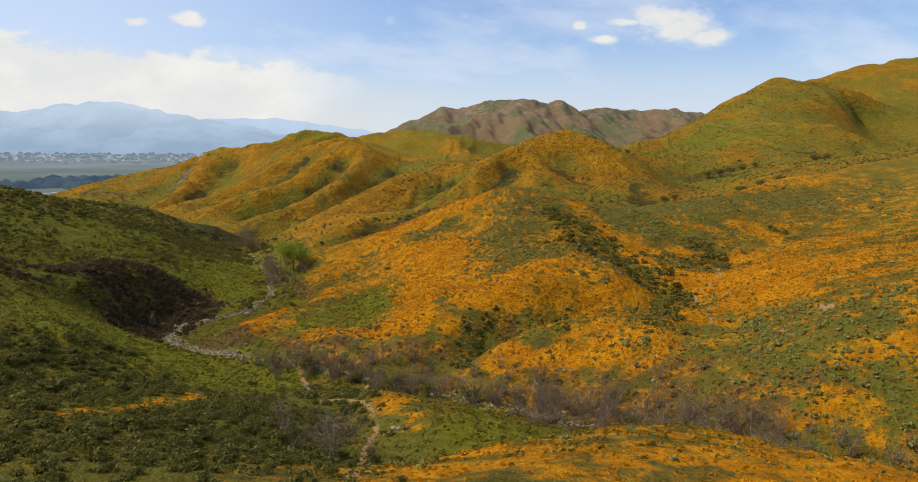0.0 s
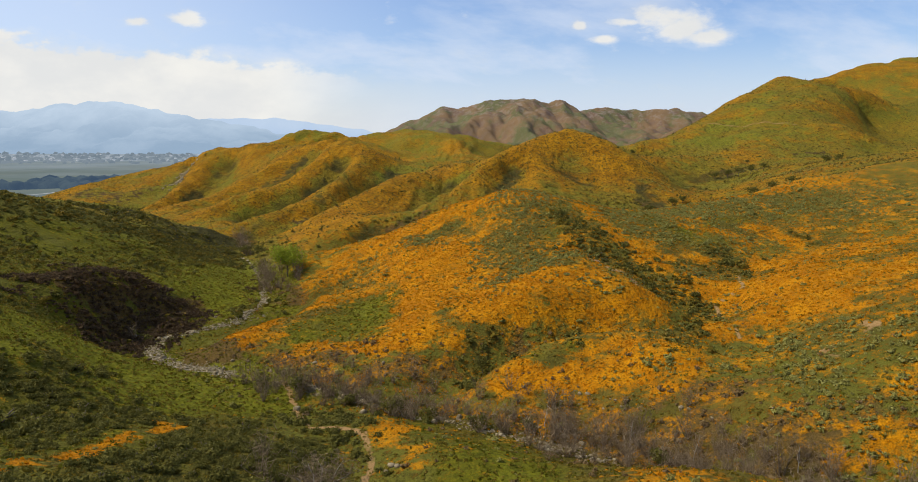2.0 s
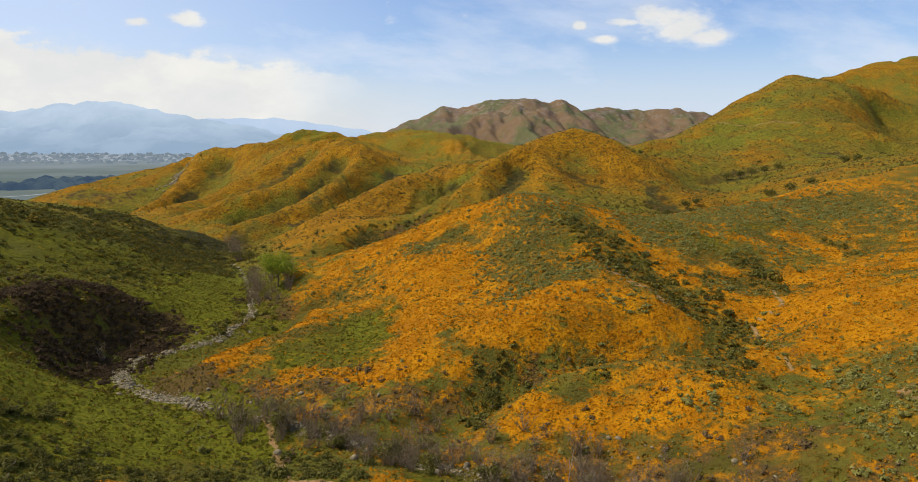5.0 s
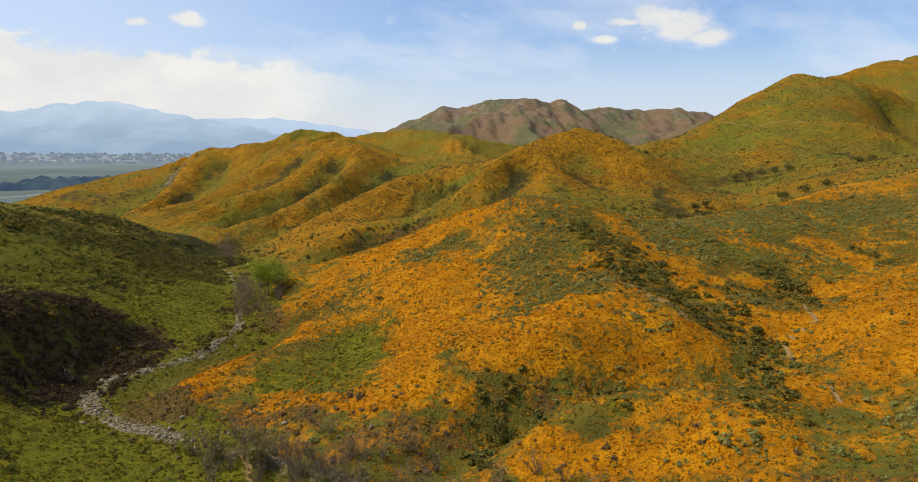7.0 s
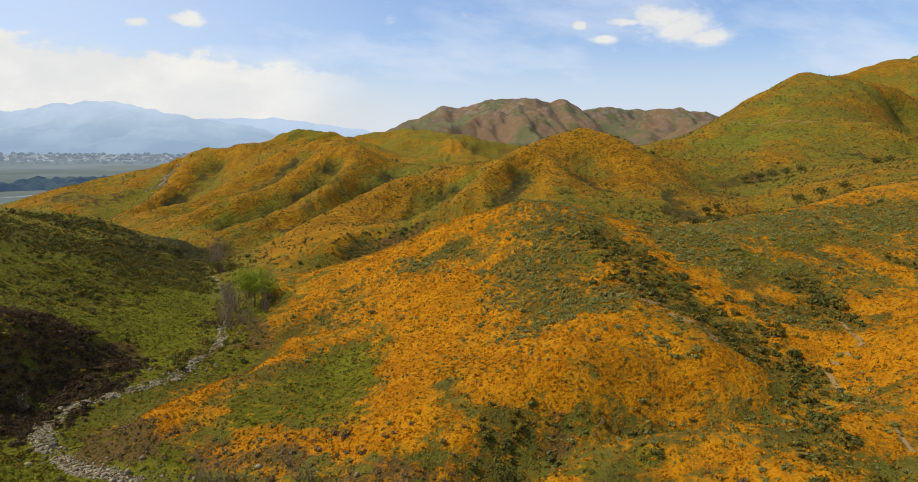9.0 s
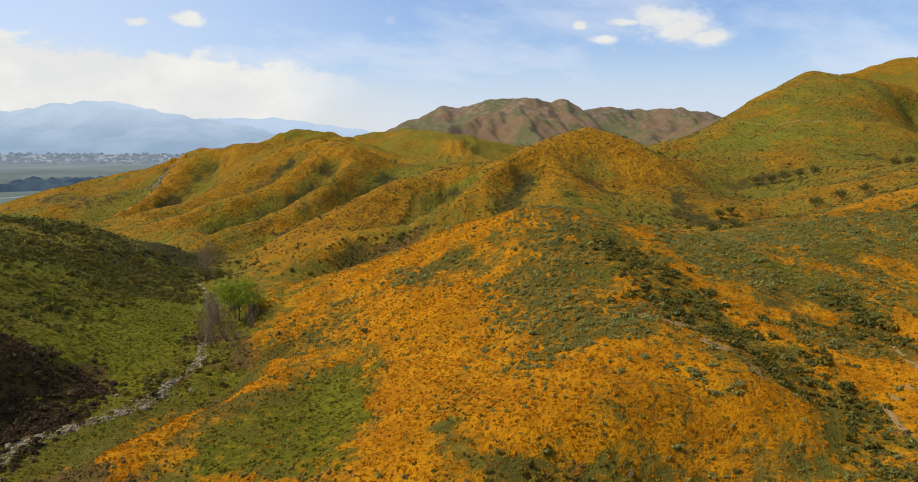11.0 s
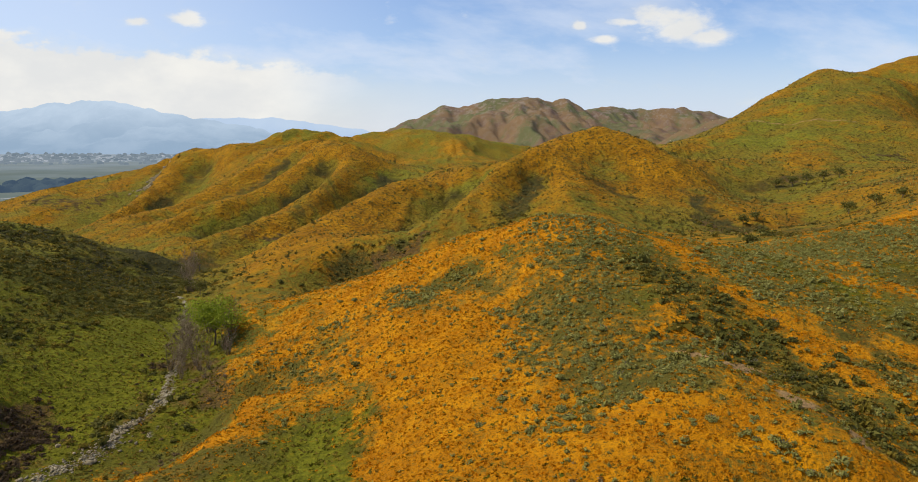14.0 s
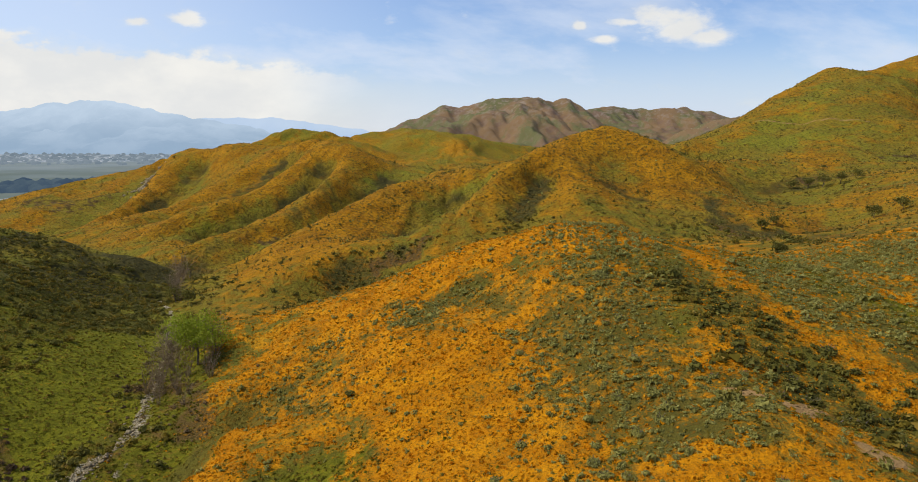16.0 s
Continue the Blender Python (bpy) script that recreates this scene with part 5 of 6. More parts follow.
# ---- poppies and grass ----
TUFT = [cards(rng, 6, 0.5, 0.36, 0.55, 0.2) for _ in range(6)]
px, py = grow("poppy", 110000, (-70, 110, 95, 235), 1.3, 0.62)
scatter("poppies", TUFT, px, py, rng.uniform(0.3, 0.7, len(px)), MAT_POPPY, rng, "orange California poppies carpeting the slope", "flowers")
px, py = grow("poppy", 9000, (-40, 60, 35, 95), 1.3, 0.9)
scatter("poppies", TUFT, px, py, rng.uniform(0.28, 0.6, len(px)), MAT_POPPY, rng, "orange California poppies on the nearest knoll", "flowers")
px, py = grow("lush", 40000, (-110, 60, 50, 260), 1.2, 0.6)
scatter("grass", TUFT, px, py, rng.uniform(0.3, 0.7, len(px)), MAT_GRASS, rng, "lush green spring grass on the valley floor", "grass", tall=(0.8, 1.5))
px, py = spread(55000, -110, 120, 40, 240)
m = rng.uniform(size=len(px)) > cover(px, py)["poppy"] * 0.85
px, py = px[m], py[m]
scatter("dry_grass", TUFT, px, py, rng.uniform(0.25, 0.75, len(px)), MAT_OLIVE, rng, "olive and straw-coloured grass tufts over the slopes", "grass", tall=(0.7, 1.3))

# ---- trees and brush ----


def limb_path(start, way, length, bend, n=5):
    p, d = [np.array(start, float)], np.array(way, float)
    for _ in range(n):
        d = d + rng.normal(0, bend, 3) + [0, 0, 0.06]
        d /= np.linalg.norm(d)
        p.append(p[-1] + d * length / n)
    return np.array(p)


def brush_shape(height_, n, spread_, sides=3):
    """Leafless willow: a fan of stems from the root, each with twigs. Returns stems and twigs."""
    st, tw = [], []
    for k in range(n):
        a, lean = rng.uniform(0, 2 * np.pi), rng.uniform(0.1, 1.0) * spread_
        p = limb_path((0.12 * np.cos(a), 0.12 * np.sin(a), -0.1), (np.cos(a) * lean, np.sin(a) * lean, 1.0), height_ * rng.uniform(0.6, 1.0), 0.12)
        st.append(tube(p, np.linspace(0.035, 0.010, len(p)), sides))
        for q in range(7):
            i = rng.integers(1, len(p))
            b = rng.uniform(0, 2 * np.pi)
            t = limb_path(p[i] if q else p[-1], (np.cos(b) * 0.9, np.sin(b) * 0.9, rng.uniform(0.2, 1.0)), height_ * rng.uniform(0.15, 0.34), 0.25, 2)
            tw.append(tube(t, [0.018, 0.014, 0.006], 3))
    return join(st), join(tw)


BRUSH = []
for k in range(5):
    a, b = brush_shape(3.0, 12, 0.8)
    BRUSH.append((tri_mesh("stem_clump", *a, MAT_TWIG), tri_mesh("twig_crown", *b, MAT_TWIG)))


def bare_willow(x, y, scale, label="leafless grey-brown willow brush beside the creek"):
    e = stand("bare_willow", x, y, label, "shrub", "willow brush along the creek", rng.uniform(0, 6.28), scale)
    a, b = BRUSH[rng.integers(0, len(BRUSH))]
    part("stem_clump", a, e, "", "stuff")
    part("twig_crown", b, e, "", "stuff")


for x, y, s in ((-21.7, 112, 1.6), (-15.5, 114.5, 1.35), (-37.9, 119, 1.5), (-29.4, 123, 1.1), (3.5, 101, 1.2), (9.6, 95.5, 1.3), (14.3, 94.5, 1.2), (-3.2, 99.6, 1.2),
                (-8.6, 109, 1.3), (-1.4, 104, 1.1), (6, 96, 1.1), (13, 92.5, 1.3), (20.4, 87, 1.4), (30, 79, 1.3), (34.5, 77, 1.5), (38.3, 74.5, 1.3), (44, 69, 1.2), (-71.3, 147.5, 1.3)):
    bare_willow(x, y, s)
bed = np.array(LINES["creek_up"][2:6] + [(-20, 110, 0), (-34, 119, 0)], float)[:, :2]
for k in range(270):
    t = rng.uniform(0, len(bed) - 1.001)
    i = int(t)
    x, y = bed[i] + (bed[i + 1] - bed[i]) * (t - i) + rng.normal(0, 3.6, 2) + [0.8, 2.4]
    bare_willow(float(x), float(y), float(rng.uniform(0.6, 1.35)))
# thicket of bare trees round the green willow
for x, y, s in ((-62, 213, 2.3), (-61, 218, 2.6), (-64, 222, 2.5), (-66, 228, 2.4), (-57, 209, 1.7), (-60, 210, 1.6), (-55, 205, 1.2), (-52, 203, 1.1), (-51, 198, 1.0), (-68, 234, 2.2), (-71, 238, 2.0), (-52, 212, 2.0), (-55, 222, 2.4),
                (-96, 300, 2.4), (-99, 306, 2.6), (-104, 318, 2.7), (-108, 330, 2.8), (-112, 342, 3.0), (-115, 350, 2.8), (-121, 360, 2.8), (-93, 296, 2.0), (-59, 206, 1.5), (-62, 208, 1.7), (-64, 215, 2.0), (-57, 202, 1.2), (-60, 224, 2.2), (-50, 208, 1.6), (-56, 212, 1.8), (-53, 218, 2.2)):
    bare_willow(x, y, s, "tall leafless brown willow in the creek thicket")


def crown_cards(centre, radius, n, size):
    v, f = cards(rng, n, radius, size, 0.9, 0.35)
    v2 = v.copy()
    low_ = rng.uniform(size=n) < 0.35
    v2[np.repeat(low_, 3), 2] *= -0.55
    return v2 + np.array(centre), f


def leafy_tree(name, x, y, tall, wide, mat, bark, label, n=420, group="", leaf=0.26):
    e = stand(name, x, y, label, "tree", group, rng.uniform(0, 6.28), 1.0, 0.1)
    trunk = limb_path((0, 0, -0.2), (0.1, 0.05, 1), tall * 0.45, 0.08)
    part("trunk", tri_mesh("trunk", *tube(trunk, np.linspace(0.045, 0.026, len(trunk)) * tall * 0.6, 7), bark, True), e)
    for k in range(8):
        a = k * 0.82 + rng.uniform(0, 0.4)
        p = limb_path(trunk[-1 - (k % 3)], (np.cos(a) * 0.9, np.sin(a) * 0.9, rng.uniform(0.3, 1.0)), wide * rng.uniform(0.34, 0.5), 0.12)
        limb = part("limb", tri_mesh("limb", *tube(p, np.linspace(0.014, 0.005, len(p)) * tall * 0.6, 5), bark, True), e)
        spray = [crown_cards(t_ + rng.normal(0, 0.25, 3), wide * rng.uniform(0.18, 0.28), n // 10, leaf * rng.uniform(0.8, 1.2)) for t_ in (p[-1], p[3])]
        part("leaf_spray", tri_mesh("leaf_spray", *join(spray), mat), limb, "", "stuff")
    top = [crown_cards(np.array([rng.normal(0, 0.10) * wide, rng.normal(0, 0.10) * wide, tall * rng.uniform(0.6, 0.85)]), wide * 0.24, n // 8, leaf) for _ in range(4)]
    part("crown", tri_mesh("crown", *join(top), mat), e, "", "stuff")
    return e


leafy_tree("willow_tree", -55.6, 216, 9.2, 13.0, MAT_WILLOW, MAT_BARK, "bright green willow tree in spring leaf by the creek", 2200, "", 0.3)
leafy_tree("willow_bush", -27.4, 114.5, 2.4, 3.4, MAT_CHAP, MAT_BARK, "low green mulefat bush beside the dry creek", 420, "", 0.2)
leafy_tree("willow_bush", -10.6, 105, 3.0, 4.4, MAT_CHAP, MAT_BARK, "rounded dark green bush beside the dry creek", 520, "", 0.2)
leafy_tree("willow_bush", -34.5, 117.5, 1.9, 2.6, MAT_CHAP, MAT_BARK, "low green mulefat bush beside the dry creek", 360, "", 0.2)
leafy_tree("willow_bush", 2.0, 98.0, 2.2, 3.0, MAT_CHAP, MAT_BARK, "rounded dark green bush beside the dry creek", 400, "", 0.2)
leafy_tree("willow_bush", 23.5, 84.0, 2.0, 2.4, MAT_CHAP, MAT_BARK, "low green mulefat bush beside the dry creek", 360, "", 0.2)
leafy_tree("willow_bush", 3.5, 118.5, 3.4, 4.6, MAT_CHAP, MAT_BARK, "dark bush in the mouth of the side gully", 520, "", 0.22)
for x, y, s in ((44, 64, 2.2), (48, 61, 2.6), (52, 60, 2.4), (40, 67, 1.8), (56, 57, 2.6), (30, 73, 1.8), (-5, 102, 1.9), (-18, 109, 1.8), (9, 97, 1.6), (62, 54, 2.6)):
    leafy_tree("willow_bush", x, y, s, s * 1.3, MAT_CHAP, MAT_BARK, "dull green bush growing in the creek brush", 300, "bushes along the creek", 0.2)
for x, y, s in ((159, 401, 5.5), (163, 396, 6.5), (168, 391, 6.0), (174, 388, 4.5), (153, 406, 4.5), (188, 350, 4.5), (196, 352, 4.0), (66, 236, 2.5), (135, 313, 4.5), (143, 310, 4.8), (150, 308, 4.0),
                (-111, 347, 7.0), (-95, 297, 5.5), (-87, 287, 5.0), (90, 425, 3.5), (96, 428, 4.0), (103, 430, 3.6), (110, 432, 3.2), (100, 318, 4.0), (106, 322, 3.6)):
    leafy_tree("dark_tree", x, y, s, s * 1.25, MAT_CHAP, MAT_BARK, "dark rounded tree standing in a hillside gully", 300, "trees in the gullies", 0.34)

# The bare sycamore below the trail: pale forked limbs and a haze of twigs.
syc = stand("sycamore_tree", -14.3, 67.5, "leafless sycamore with pale forked limbs and fine brown twigs", "tree", "", 0.6, 1.0, 0.2)
trunk = limb_path((0, 0, -0.3), (0.15, 0, 1), 2.2, 0.08)
part("trunk", tri_mesh("trunk", *tube(trunk, np.linspace(0.20, 0.15, len(trunk)), 8), MAT_PALE, True), syc, "pale mottled trunk")
twigs = []
for k in range(7):
    a = k * 0.9 + rng.uniform(-0.3, 0.3)
    p = limb_path(trunk[-1 - k % 3], (np.cos(a) * 0.8, np.sin(a) * 0.8, rng.uniform(0.5, 1.0)), rng.uniform(3.2, 4.6), 0.22, 7)
    limb = part("limb", tri_mesh("limb", *tube(p, np.linspace(0.085, 0.025, len(p)), 6), MAT_PALE, True), syc, "pale forked limb")
    twigs = []
    for q in range(24):
        i = rng.integers(2, len(p))
        b = limb_path(p[i], rng.normal(size=3) * [1, 1, 0.6] + [0, 0, 0.35], rng.uniform(0.9, 2.1), 0.28, 4)
        twigs.append(tube(b, np.linspace(0.030, 0.010, len(b)), 3))
        for r in range(7):
            c_ = limb_path(b[rng.integers(1, len(b))], rng.normal(size=3) + [0, 0, 0.2], rng.uniform(0.3, 0.9), 0.3, 2)
            twigs.append(tube(c_, [0.018, 0.014, 0.006], 3))
    part("twig_spray", tri_mesh("twig_spray", *join(twigs), MAT_TWIG), limb, "fine brown twigs", "stuff")
for x, y, s in ((-20, 70, 1.3), (-17, 63, 1.3), (-10.5, 73, 1.0), (-22, 77, 1.1)):
    bare_willow(x, y, s, "leafless brown brush on the near slope")

# Standing snags and dead limbs on the creek bank.
for x, y, h_, a in ((11.2, 96.8, 4.2, 0.06), (-12.5, 106.5, 2.6, 0.5), (21, 88.5, 3.6, 0.1), (27, 83.0, 3.8, 0.08), (36, 76.5, 3.4, 0.15)):
    e = stand("snag", x, y, "pale dead stem standing in the creek brush", "dead tree", "snags in the creek brush", rng.uniform(0, 6.28))
    p = limb_path((0, 0, -0.2), (a, 0, 1), h_, 0.05)
    part("stem", tri_mesh("stem", *tube(p, np.linspace(0.06, 0.02, len(p)), 5), MAT_PALE, True), e)
    for k in range(4):
        q = limb_path(p[2 + k % 3], rng.normal(size=3) + [0, 0, 0.8], h_ * 0.28, 0.2, 3)
        part("branch", tri_mesh("branch", *tube(q, np.linspace(0.03, 0.01, len(q)), 4), MAT_PALE, True), e)

# ---- stones ----


def stone_shape():
    bm = bmesh.new()
    bmesh.ops.create_icosphere(bm, subdivisions=2, radius=0.5)
    s = rng.uniform(0.65, 1.25, 3)
    seed = rng.uniform(0, 50, 3)
    for v in bm.verts:
        n = noise.noise(v.co * 2.4 + Vector(seed)) * 0.22 + noise.noise(v.co * 6 + Vector(seed)) * 0.06
        v.co = Vector((v.co.x * s[0], v.co.y * s[1], v.co.z * s[2] * 0.8)) * (1 + n)
    vs = np.array([q.co[:] for q in bm.verts])
    fs = np.array([[q.index for q in p.verts] for p in bm.faces])
    bm.free()
    return vs, fs


STONES = [tri_mesh("boulder", *stone_shape(), MAT_ROCK) for _ in range(6)]
spots = [(-8.4, 80.6, 0.9), (-7.7, 80.0, 0.7), (-8.9, 79.4, 0.6), (17.2, 103, 0.6), (18.4, 102.6, 0.7), (21.7, 99.5, 0.5), (28.7, 92.5, 0.7), (29.4, 91.6, 0.5), (14.3, 102, 0.6), (-26, 107.5, 1.1), (-24.5, 106, 0.8), (-13.8, 119.5, 0.7), (-35, 124.8, 0.7)]
for k in range(34):
    a = TRACKS["gravel"][rng.integers(3, 14)] if k < 22 else TRACKS["gravel_up"][rng.integers(0, 5)]
    spots.append((a[0] + rng.normal(0, 2.6), a[1] + rng.normal(0, 2.6), rng.uniform(0.5, 1.0)))
for k in range(16):
    spots.append((rng.uniform(14, 42), 0, rng.uniform(0.22, 0.45)))
    spots[-1] = (spots[-1][0], 104 - (spots[-1][0] - 14) * 0.85 + rng.normal(0, 1.2), spots[-1][2])
for x, y, s in spots:
    o = new("boulder", STONES[rng.integers(0, 6)])
    z = float(height(np.array([x]), np.array([y]))[0])
    o.matrix_basis = Matrix.LocRotScale((x, y, z + 0.12 * s), Euler((rng.uniform(-0.3, 0.3), rng.uniform(-0.3, 0.3), rng.uniform(0, 6.28))), (s, s, s))
    tagged(o, "pale grey weathered boulder by the dry creek", "rock", "boulders along the creek")

PEBBLE = [(ICO_V * 0.5 * rng.uniform(0.6, 1.1, (len(ICO_V), 1)) * [1, 0.8, 0.6], ICO_F) for _ in range(6)]
line = np.array(TRACKS["gravel"] + TRACKS["gravel_up"][1:])
t = rng.uniform(1.0, len(line) - 1.001, 3200)
i = t.astype(int)
gx, gy = (line[i] + (line[i + 1] - line[i]) * (t - i)[:, None] + rng.normal(0, 1.0, (len(t), 2)) * np.where(t < 4, 0.45, 1.0)[:, None]).T
scatter("creek_stones", PEBBLE, gx, gy, rng.lognormal(-1.15, 0.45, len(gx)), MAT_ROCK, rng, "pale cobbles strewn along the dry creek bed", "stones", 0.1)
n = 70
ox, oy = rng.normal(0, 6, n), rng.uniform(0, 62, n)
ox, oy = -273 - oy * 0.17 + ox, 640 + oy
scatter("rock_outcrop", PEBBLE, ox, oy, rng.uniform(2.0, 5.5, n), MAT_ROCK, rng, "grey rock outcrop breaking the far slope", "rocks", 0.05)
n = 260
ox, oy = rng.uniform(560, 1050, n), rng.uniform(1600, 1950, n)
scatter("rock_outcrop", PEBBLE, ox, oy, rng.uniform(3, 9, n), MAT_ROCK, rng, "pale boulders scattered over the far rocky range", "rocks", 0.05)

# ---- the distance: a hazy valley with a town, and blue mountains under the cloud ----


# The air's haze is painted into these materials as bluish emission over dim colour.
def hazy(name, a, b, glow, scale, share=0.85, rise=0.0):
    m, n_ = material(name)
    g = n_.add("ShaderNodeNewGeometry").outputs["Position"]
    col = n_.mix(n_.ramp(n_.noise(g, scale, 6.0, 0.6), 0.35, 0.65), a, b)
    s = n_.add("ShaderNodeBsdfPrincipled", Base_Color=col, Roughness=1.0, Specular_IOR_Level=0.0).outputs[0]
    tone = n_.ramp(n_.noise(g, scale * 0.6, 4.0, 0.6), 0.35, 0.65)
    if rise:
        # the painted haze pales with height
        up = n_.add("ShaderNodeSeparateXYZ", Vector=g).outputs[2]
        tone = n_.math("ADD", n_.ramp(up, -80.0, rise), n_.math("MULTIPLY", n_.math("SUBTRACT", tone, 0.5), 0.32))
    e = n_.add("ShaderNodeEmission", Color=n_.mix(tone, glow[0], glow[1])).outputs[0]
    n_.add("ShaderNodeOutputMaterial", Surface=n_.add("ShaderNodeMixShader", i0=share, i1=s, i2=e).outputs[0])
    return m


def grid_mesh(name, X, Y, Z, mat):
    r, c_ = X.shape
    q = np.arange(r * c_).reshape(r, c_)
    a, b, d, e = q[:-1, :-1].ravel(), q[:-1, 1:].ravel(), q[1:, 1:].ravel(), q[1:, :-1].ravel()
    f = np.concatenate([np.stack([a, b, d], 1), np.stack([a, d, e], 1)])
    return tri_mesh(name, np.stack([X, Y, Z], -1).reshape(-1, 3), f, mat, True)


def mountains(name, xs, zs, far, deep, mat, label, seed, rough):
    s = np.linspace(xs[0], xs[-1], 260)
    v = np.linspace(0, 1, 40)
    S_, V_ = np.meshgrid(s, v)
    Y = far - deep * (1 - V_)
    X = S_ * Y
    crest = np.interp(S_, xs, zs) * far
    fold = np.abs(fbm(X, Y, 420, 5, seed, 0.55))
    Z = -90 + (crest + 90) * (V_ ** 1.1) * (1 - 0.45 * fold * (1 - V_ ** 3)) + rough * fbm(X, Y, 130, 4, seed + 3) * V_
    tagged(new(name, grid_mesh(name, X, Y, Z, mat)), label, "mountains", kind="structure")


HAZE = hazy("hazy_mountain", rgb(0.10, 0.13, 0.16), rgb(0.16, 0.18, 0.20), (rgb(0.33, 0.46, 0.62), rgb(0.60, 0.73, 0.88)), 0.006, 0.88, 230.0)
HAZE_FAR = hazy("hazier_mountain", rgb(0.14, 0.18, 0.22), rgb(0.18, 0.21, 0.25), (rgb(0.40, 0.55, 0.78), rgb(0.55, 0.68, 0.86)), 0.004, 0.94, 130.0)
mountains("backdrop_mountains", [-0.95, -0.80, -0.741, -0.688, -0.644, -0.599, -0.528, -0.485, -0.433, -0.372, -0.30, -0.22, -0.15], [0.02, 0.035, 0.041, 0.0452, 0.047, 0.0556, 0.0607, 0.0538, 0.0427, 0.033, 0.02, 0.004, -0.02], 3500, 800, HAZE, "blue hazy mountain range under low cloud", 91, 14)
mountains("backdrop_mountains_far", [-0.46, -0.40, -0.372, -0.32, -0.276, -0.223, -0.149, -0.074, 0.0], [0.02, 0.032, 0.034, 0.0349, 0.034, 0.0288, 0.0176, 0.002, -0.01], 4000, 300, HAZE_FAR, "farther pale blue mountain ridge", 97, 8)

def plain(y):
    """The valley floor, rising gently towards the mountains."""
    return -77 + 26 * np.clip((np.asarray(y, float) - 1250) / 1650, 0, 1)


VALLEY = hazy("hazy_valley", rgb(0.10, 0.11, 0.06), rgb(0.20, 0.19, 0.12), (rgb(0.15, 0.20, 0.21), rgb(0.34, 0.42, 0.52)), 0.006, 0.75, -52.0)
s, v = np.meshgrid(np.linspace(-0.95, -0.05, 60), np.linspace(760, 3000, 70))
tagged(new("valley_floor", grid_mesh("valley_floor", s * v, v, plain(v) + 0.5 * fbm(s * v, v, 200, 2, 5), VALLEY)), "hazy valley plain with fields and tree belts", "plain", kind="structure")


def house_shape():
    w, d_, h_, r = rng.uniform(0.8, 1.6), rng.uniform(0.6, 1.0), rng.uniform(0.3, 0.5), rng.uniform(0.15, 0.3)
    v_ = np.array([(-w, -d_, -0.1), (w, -d_, -0.1), (w, d_, -0.1), (-w, d_, -0.1), (-w, -d_, h_), (w, -d_, h_), (w, d_, h_), (-w, d_, h_), (-w * 0.8, 0, h_ + r), (w * 0.8, 0, h_ + r)]) * 0.5
    f_ = [(0, 1, 5), (0, 5, 4), (1, 2, 6), (1, 6, 5), (2, 3, 7), (2, 7, 6), (3, 0, 4), (3, 4, 7), (4, 5, 9), (4, 9, 8), (6, 7, 8), (6, 8, 9), (5, 6, 9), (7, 4, 8)]
    return v_, np.array(f_)


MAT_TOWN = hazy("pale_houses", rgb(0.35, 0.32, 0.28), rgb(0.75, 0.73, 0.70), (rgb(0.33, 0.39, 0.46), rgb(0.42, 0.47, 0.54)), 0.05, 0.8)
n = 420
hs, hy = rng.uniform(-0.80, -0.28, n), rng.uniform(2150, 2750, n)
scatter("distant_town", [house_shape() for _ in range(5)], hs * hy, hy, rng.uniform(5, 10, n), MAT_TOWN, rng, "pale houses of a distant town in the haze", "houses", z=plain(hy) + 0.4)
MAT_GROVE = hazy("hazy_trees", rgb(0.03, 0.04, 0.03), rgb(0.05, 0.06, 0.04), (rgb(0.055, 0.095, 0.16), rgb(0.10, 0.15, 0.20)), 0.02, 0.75)
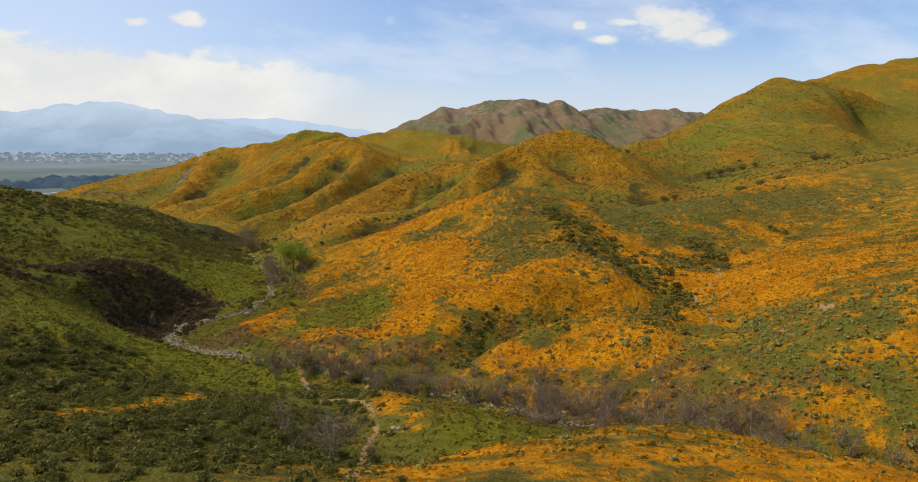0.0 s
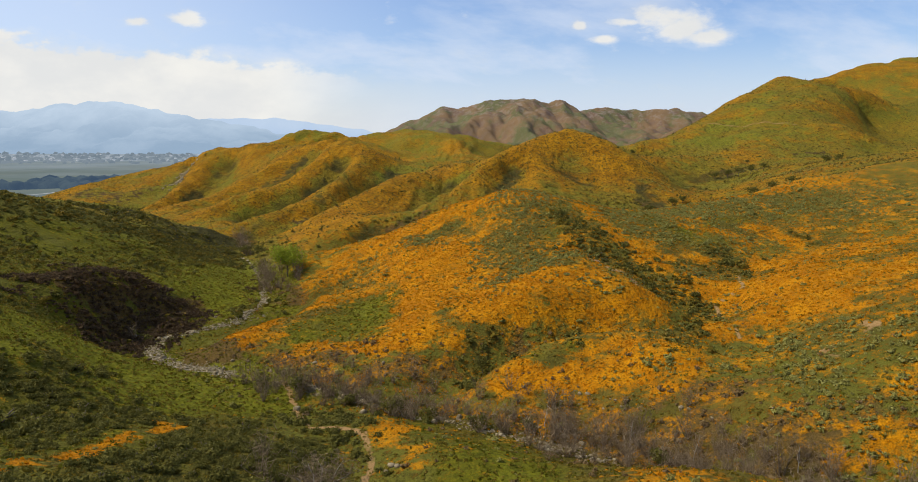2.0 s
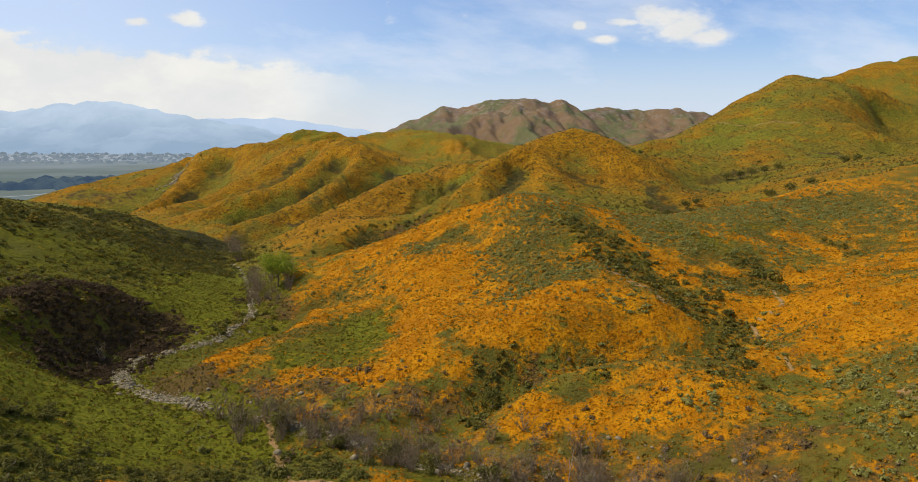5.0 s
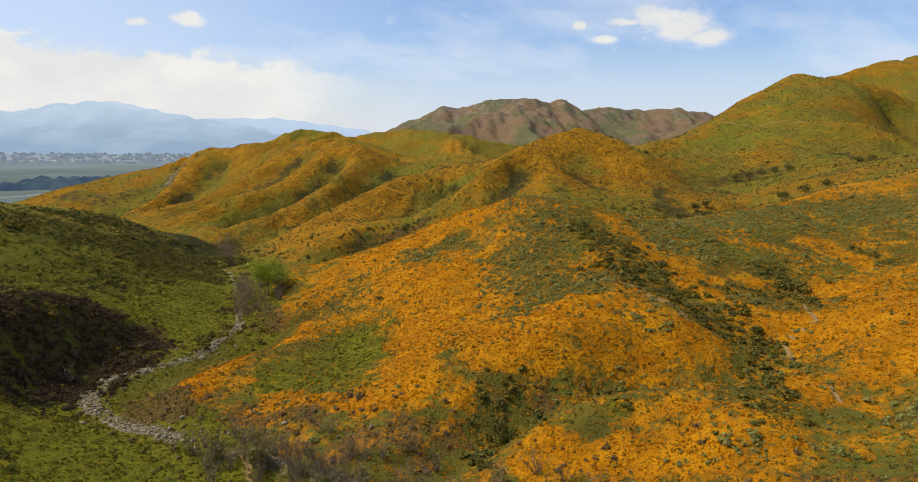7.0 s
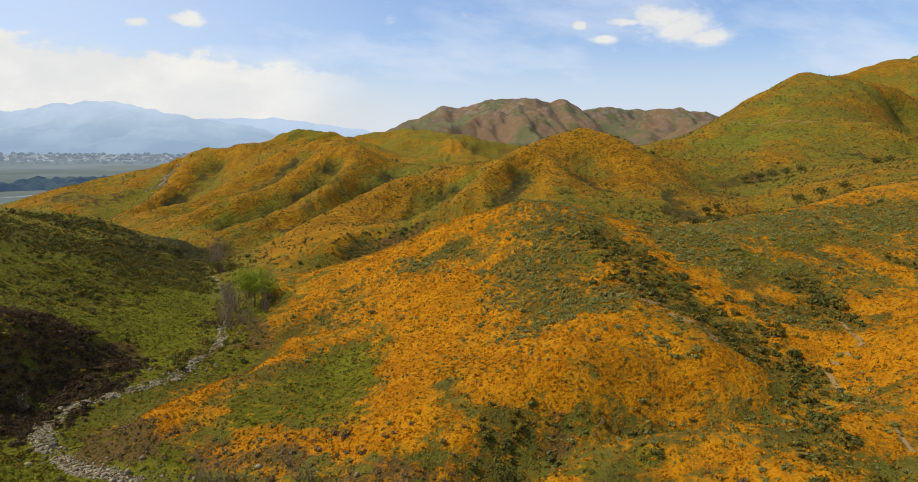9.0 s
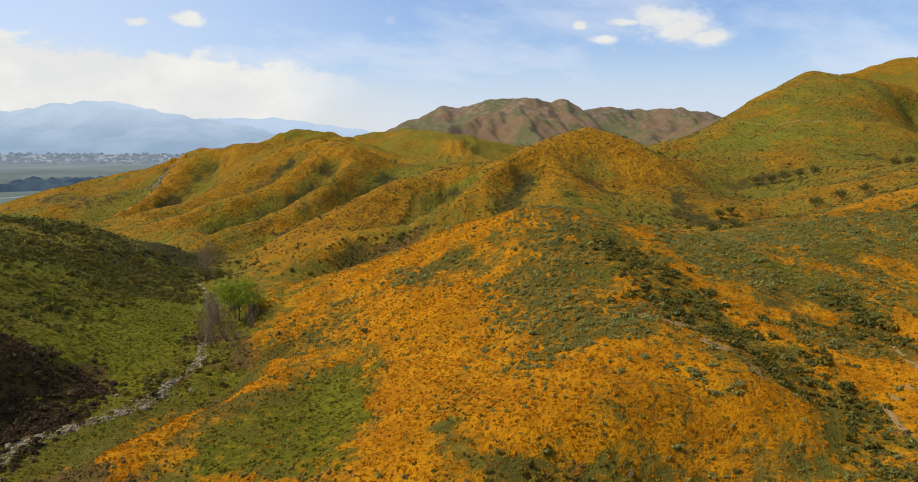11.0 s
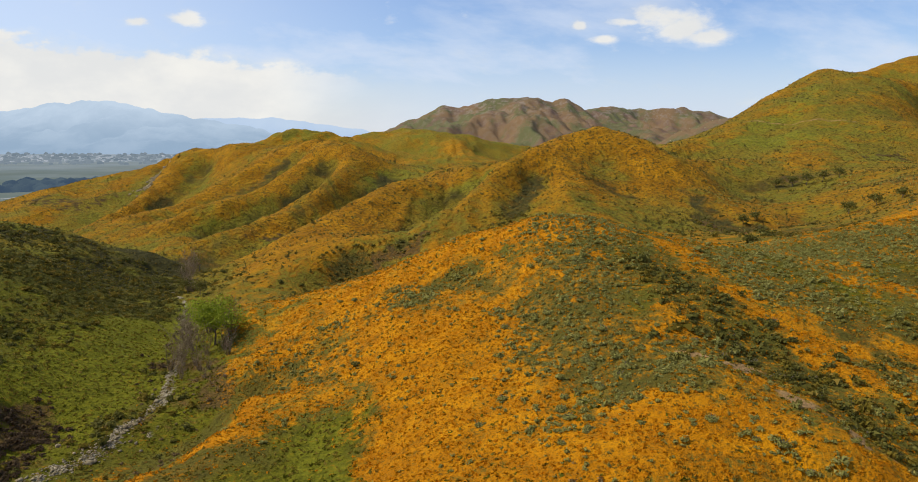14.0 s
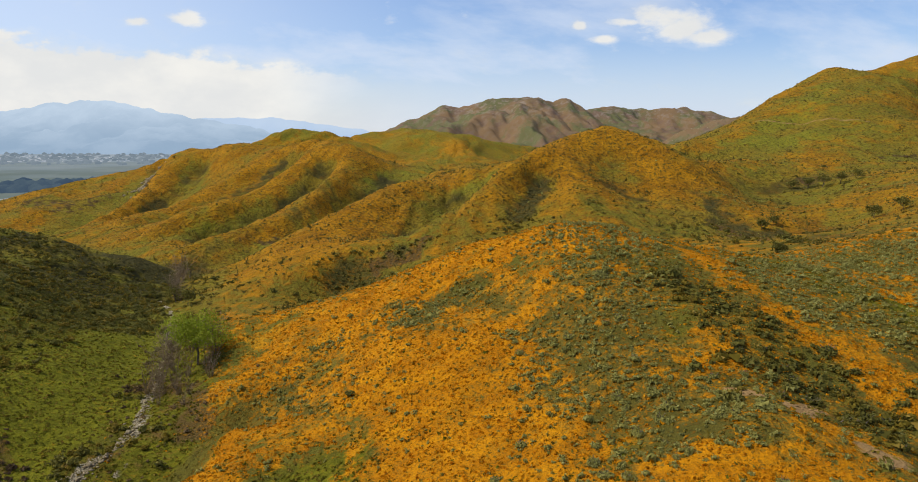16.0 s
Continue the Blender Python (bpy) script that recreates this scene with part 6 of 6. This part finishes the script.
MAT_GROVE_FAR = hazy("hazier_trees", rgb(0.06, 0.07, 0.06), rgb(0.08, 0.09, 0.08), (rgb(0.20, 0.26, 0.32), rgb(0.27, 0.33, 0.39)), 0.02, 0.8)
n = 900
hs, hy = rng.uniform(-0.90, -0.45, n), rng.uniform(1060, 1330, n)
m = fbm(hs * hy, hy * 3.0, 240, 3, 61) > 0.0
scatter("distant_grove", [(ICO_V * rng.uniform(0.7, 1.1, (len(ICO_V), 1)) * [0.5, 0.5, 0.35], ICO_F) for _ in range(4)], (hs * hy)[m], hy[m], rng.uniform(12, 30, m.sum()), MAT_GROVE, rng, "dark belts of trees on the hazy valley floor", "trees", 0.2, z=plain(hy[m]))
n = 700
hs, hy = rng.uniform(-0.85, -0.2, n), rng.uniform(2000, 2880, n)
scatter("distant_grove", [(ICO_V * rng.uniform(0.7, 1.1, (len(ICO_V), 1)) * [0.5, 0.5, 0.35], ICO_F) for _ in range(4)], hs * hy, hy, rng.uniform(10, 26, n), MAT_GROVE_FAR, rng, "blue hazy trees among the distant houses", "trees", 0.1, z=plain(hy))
shed = tagged(new("warehouse", tri_mesh("warehouse", *house_shape(), MAT_TOWN)), "long white warehouse roof on the valley floor", "building")
shed.matrix_basis = Matrix.LocRotScale((-775, 1180, -76.5), Euler((0, 0, 0.2)), (60, 30, 14))
# a pale road curving out of the valley
r = np.linspace(0, 1, 24)
rx, ry = -690 + 75 * r + 25 * np.sin(r * 3), 905 + 110 * r ** 1.5
road = np.stack([rx, ry], 1)
side = np.gradient(road, axis=0)
side = np.stack([-side[:, 1], side[:, 0]], 1) / np.linalg.norm(side, axis=1)[:, None] * 4.0
X, Y = np.stack([road[:, 0] - side[:, 0], road[:, 0] + side[:, 0]]), np.stack([road[:, 1] - side[:, 1], road[:, 1] + side[:, 1]])
MAT_ROAD = hazy("hazy_road", rgb(0.30, 0.30, 0.28), rgb(0.42, 0.41, 0.38), (rgb(0.42, 0.46, 0.50), rgb(0.50, 0.53, 0.56)), 0.03, 0.5)
tagged(new("road", grid_mesh("road", X, Y, np.full(X.shape, -75.8), MAT_ROAD)), "pale road curving across the valley floor", "road", kind="structure")
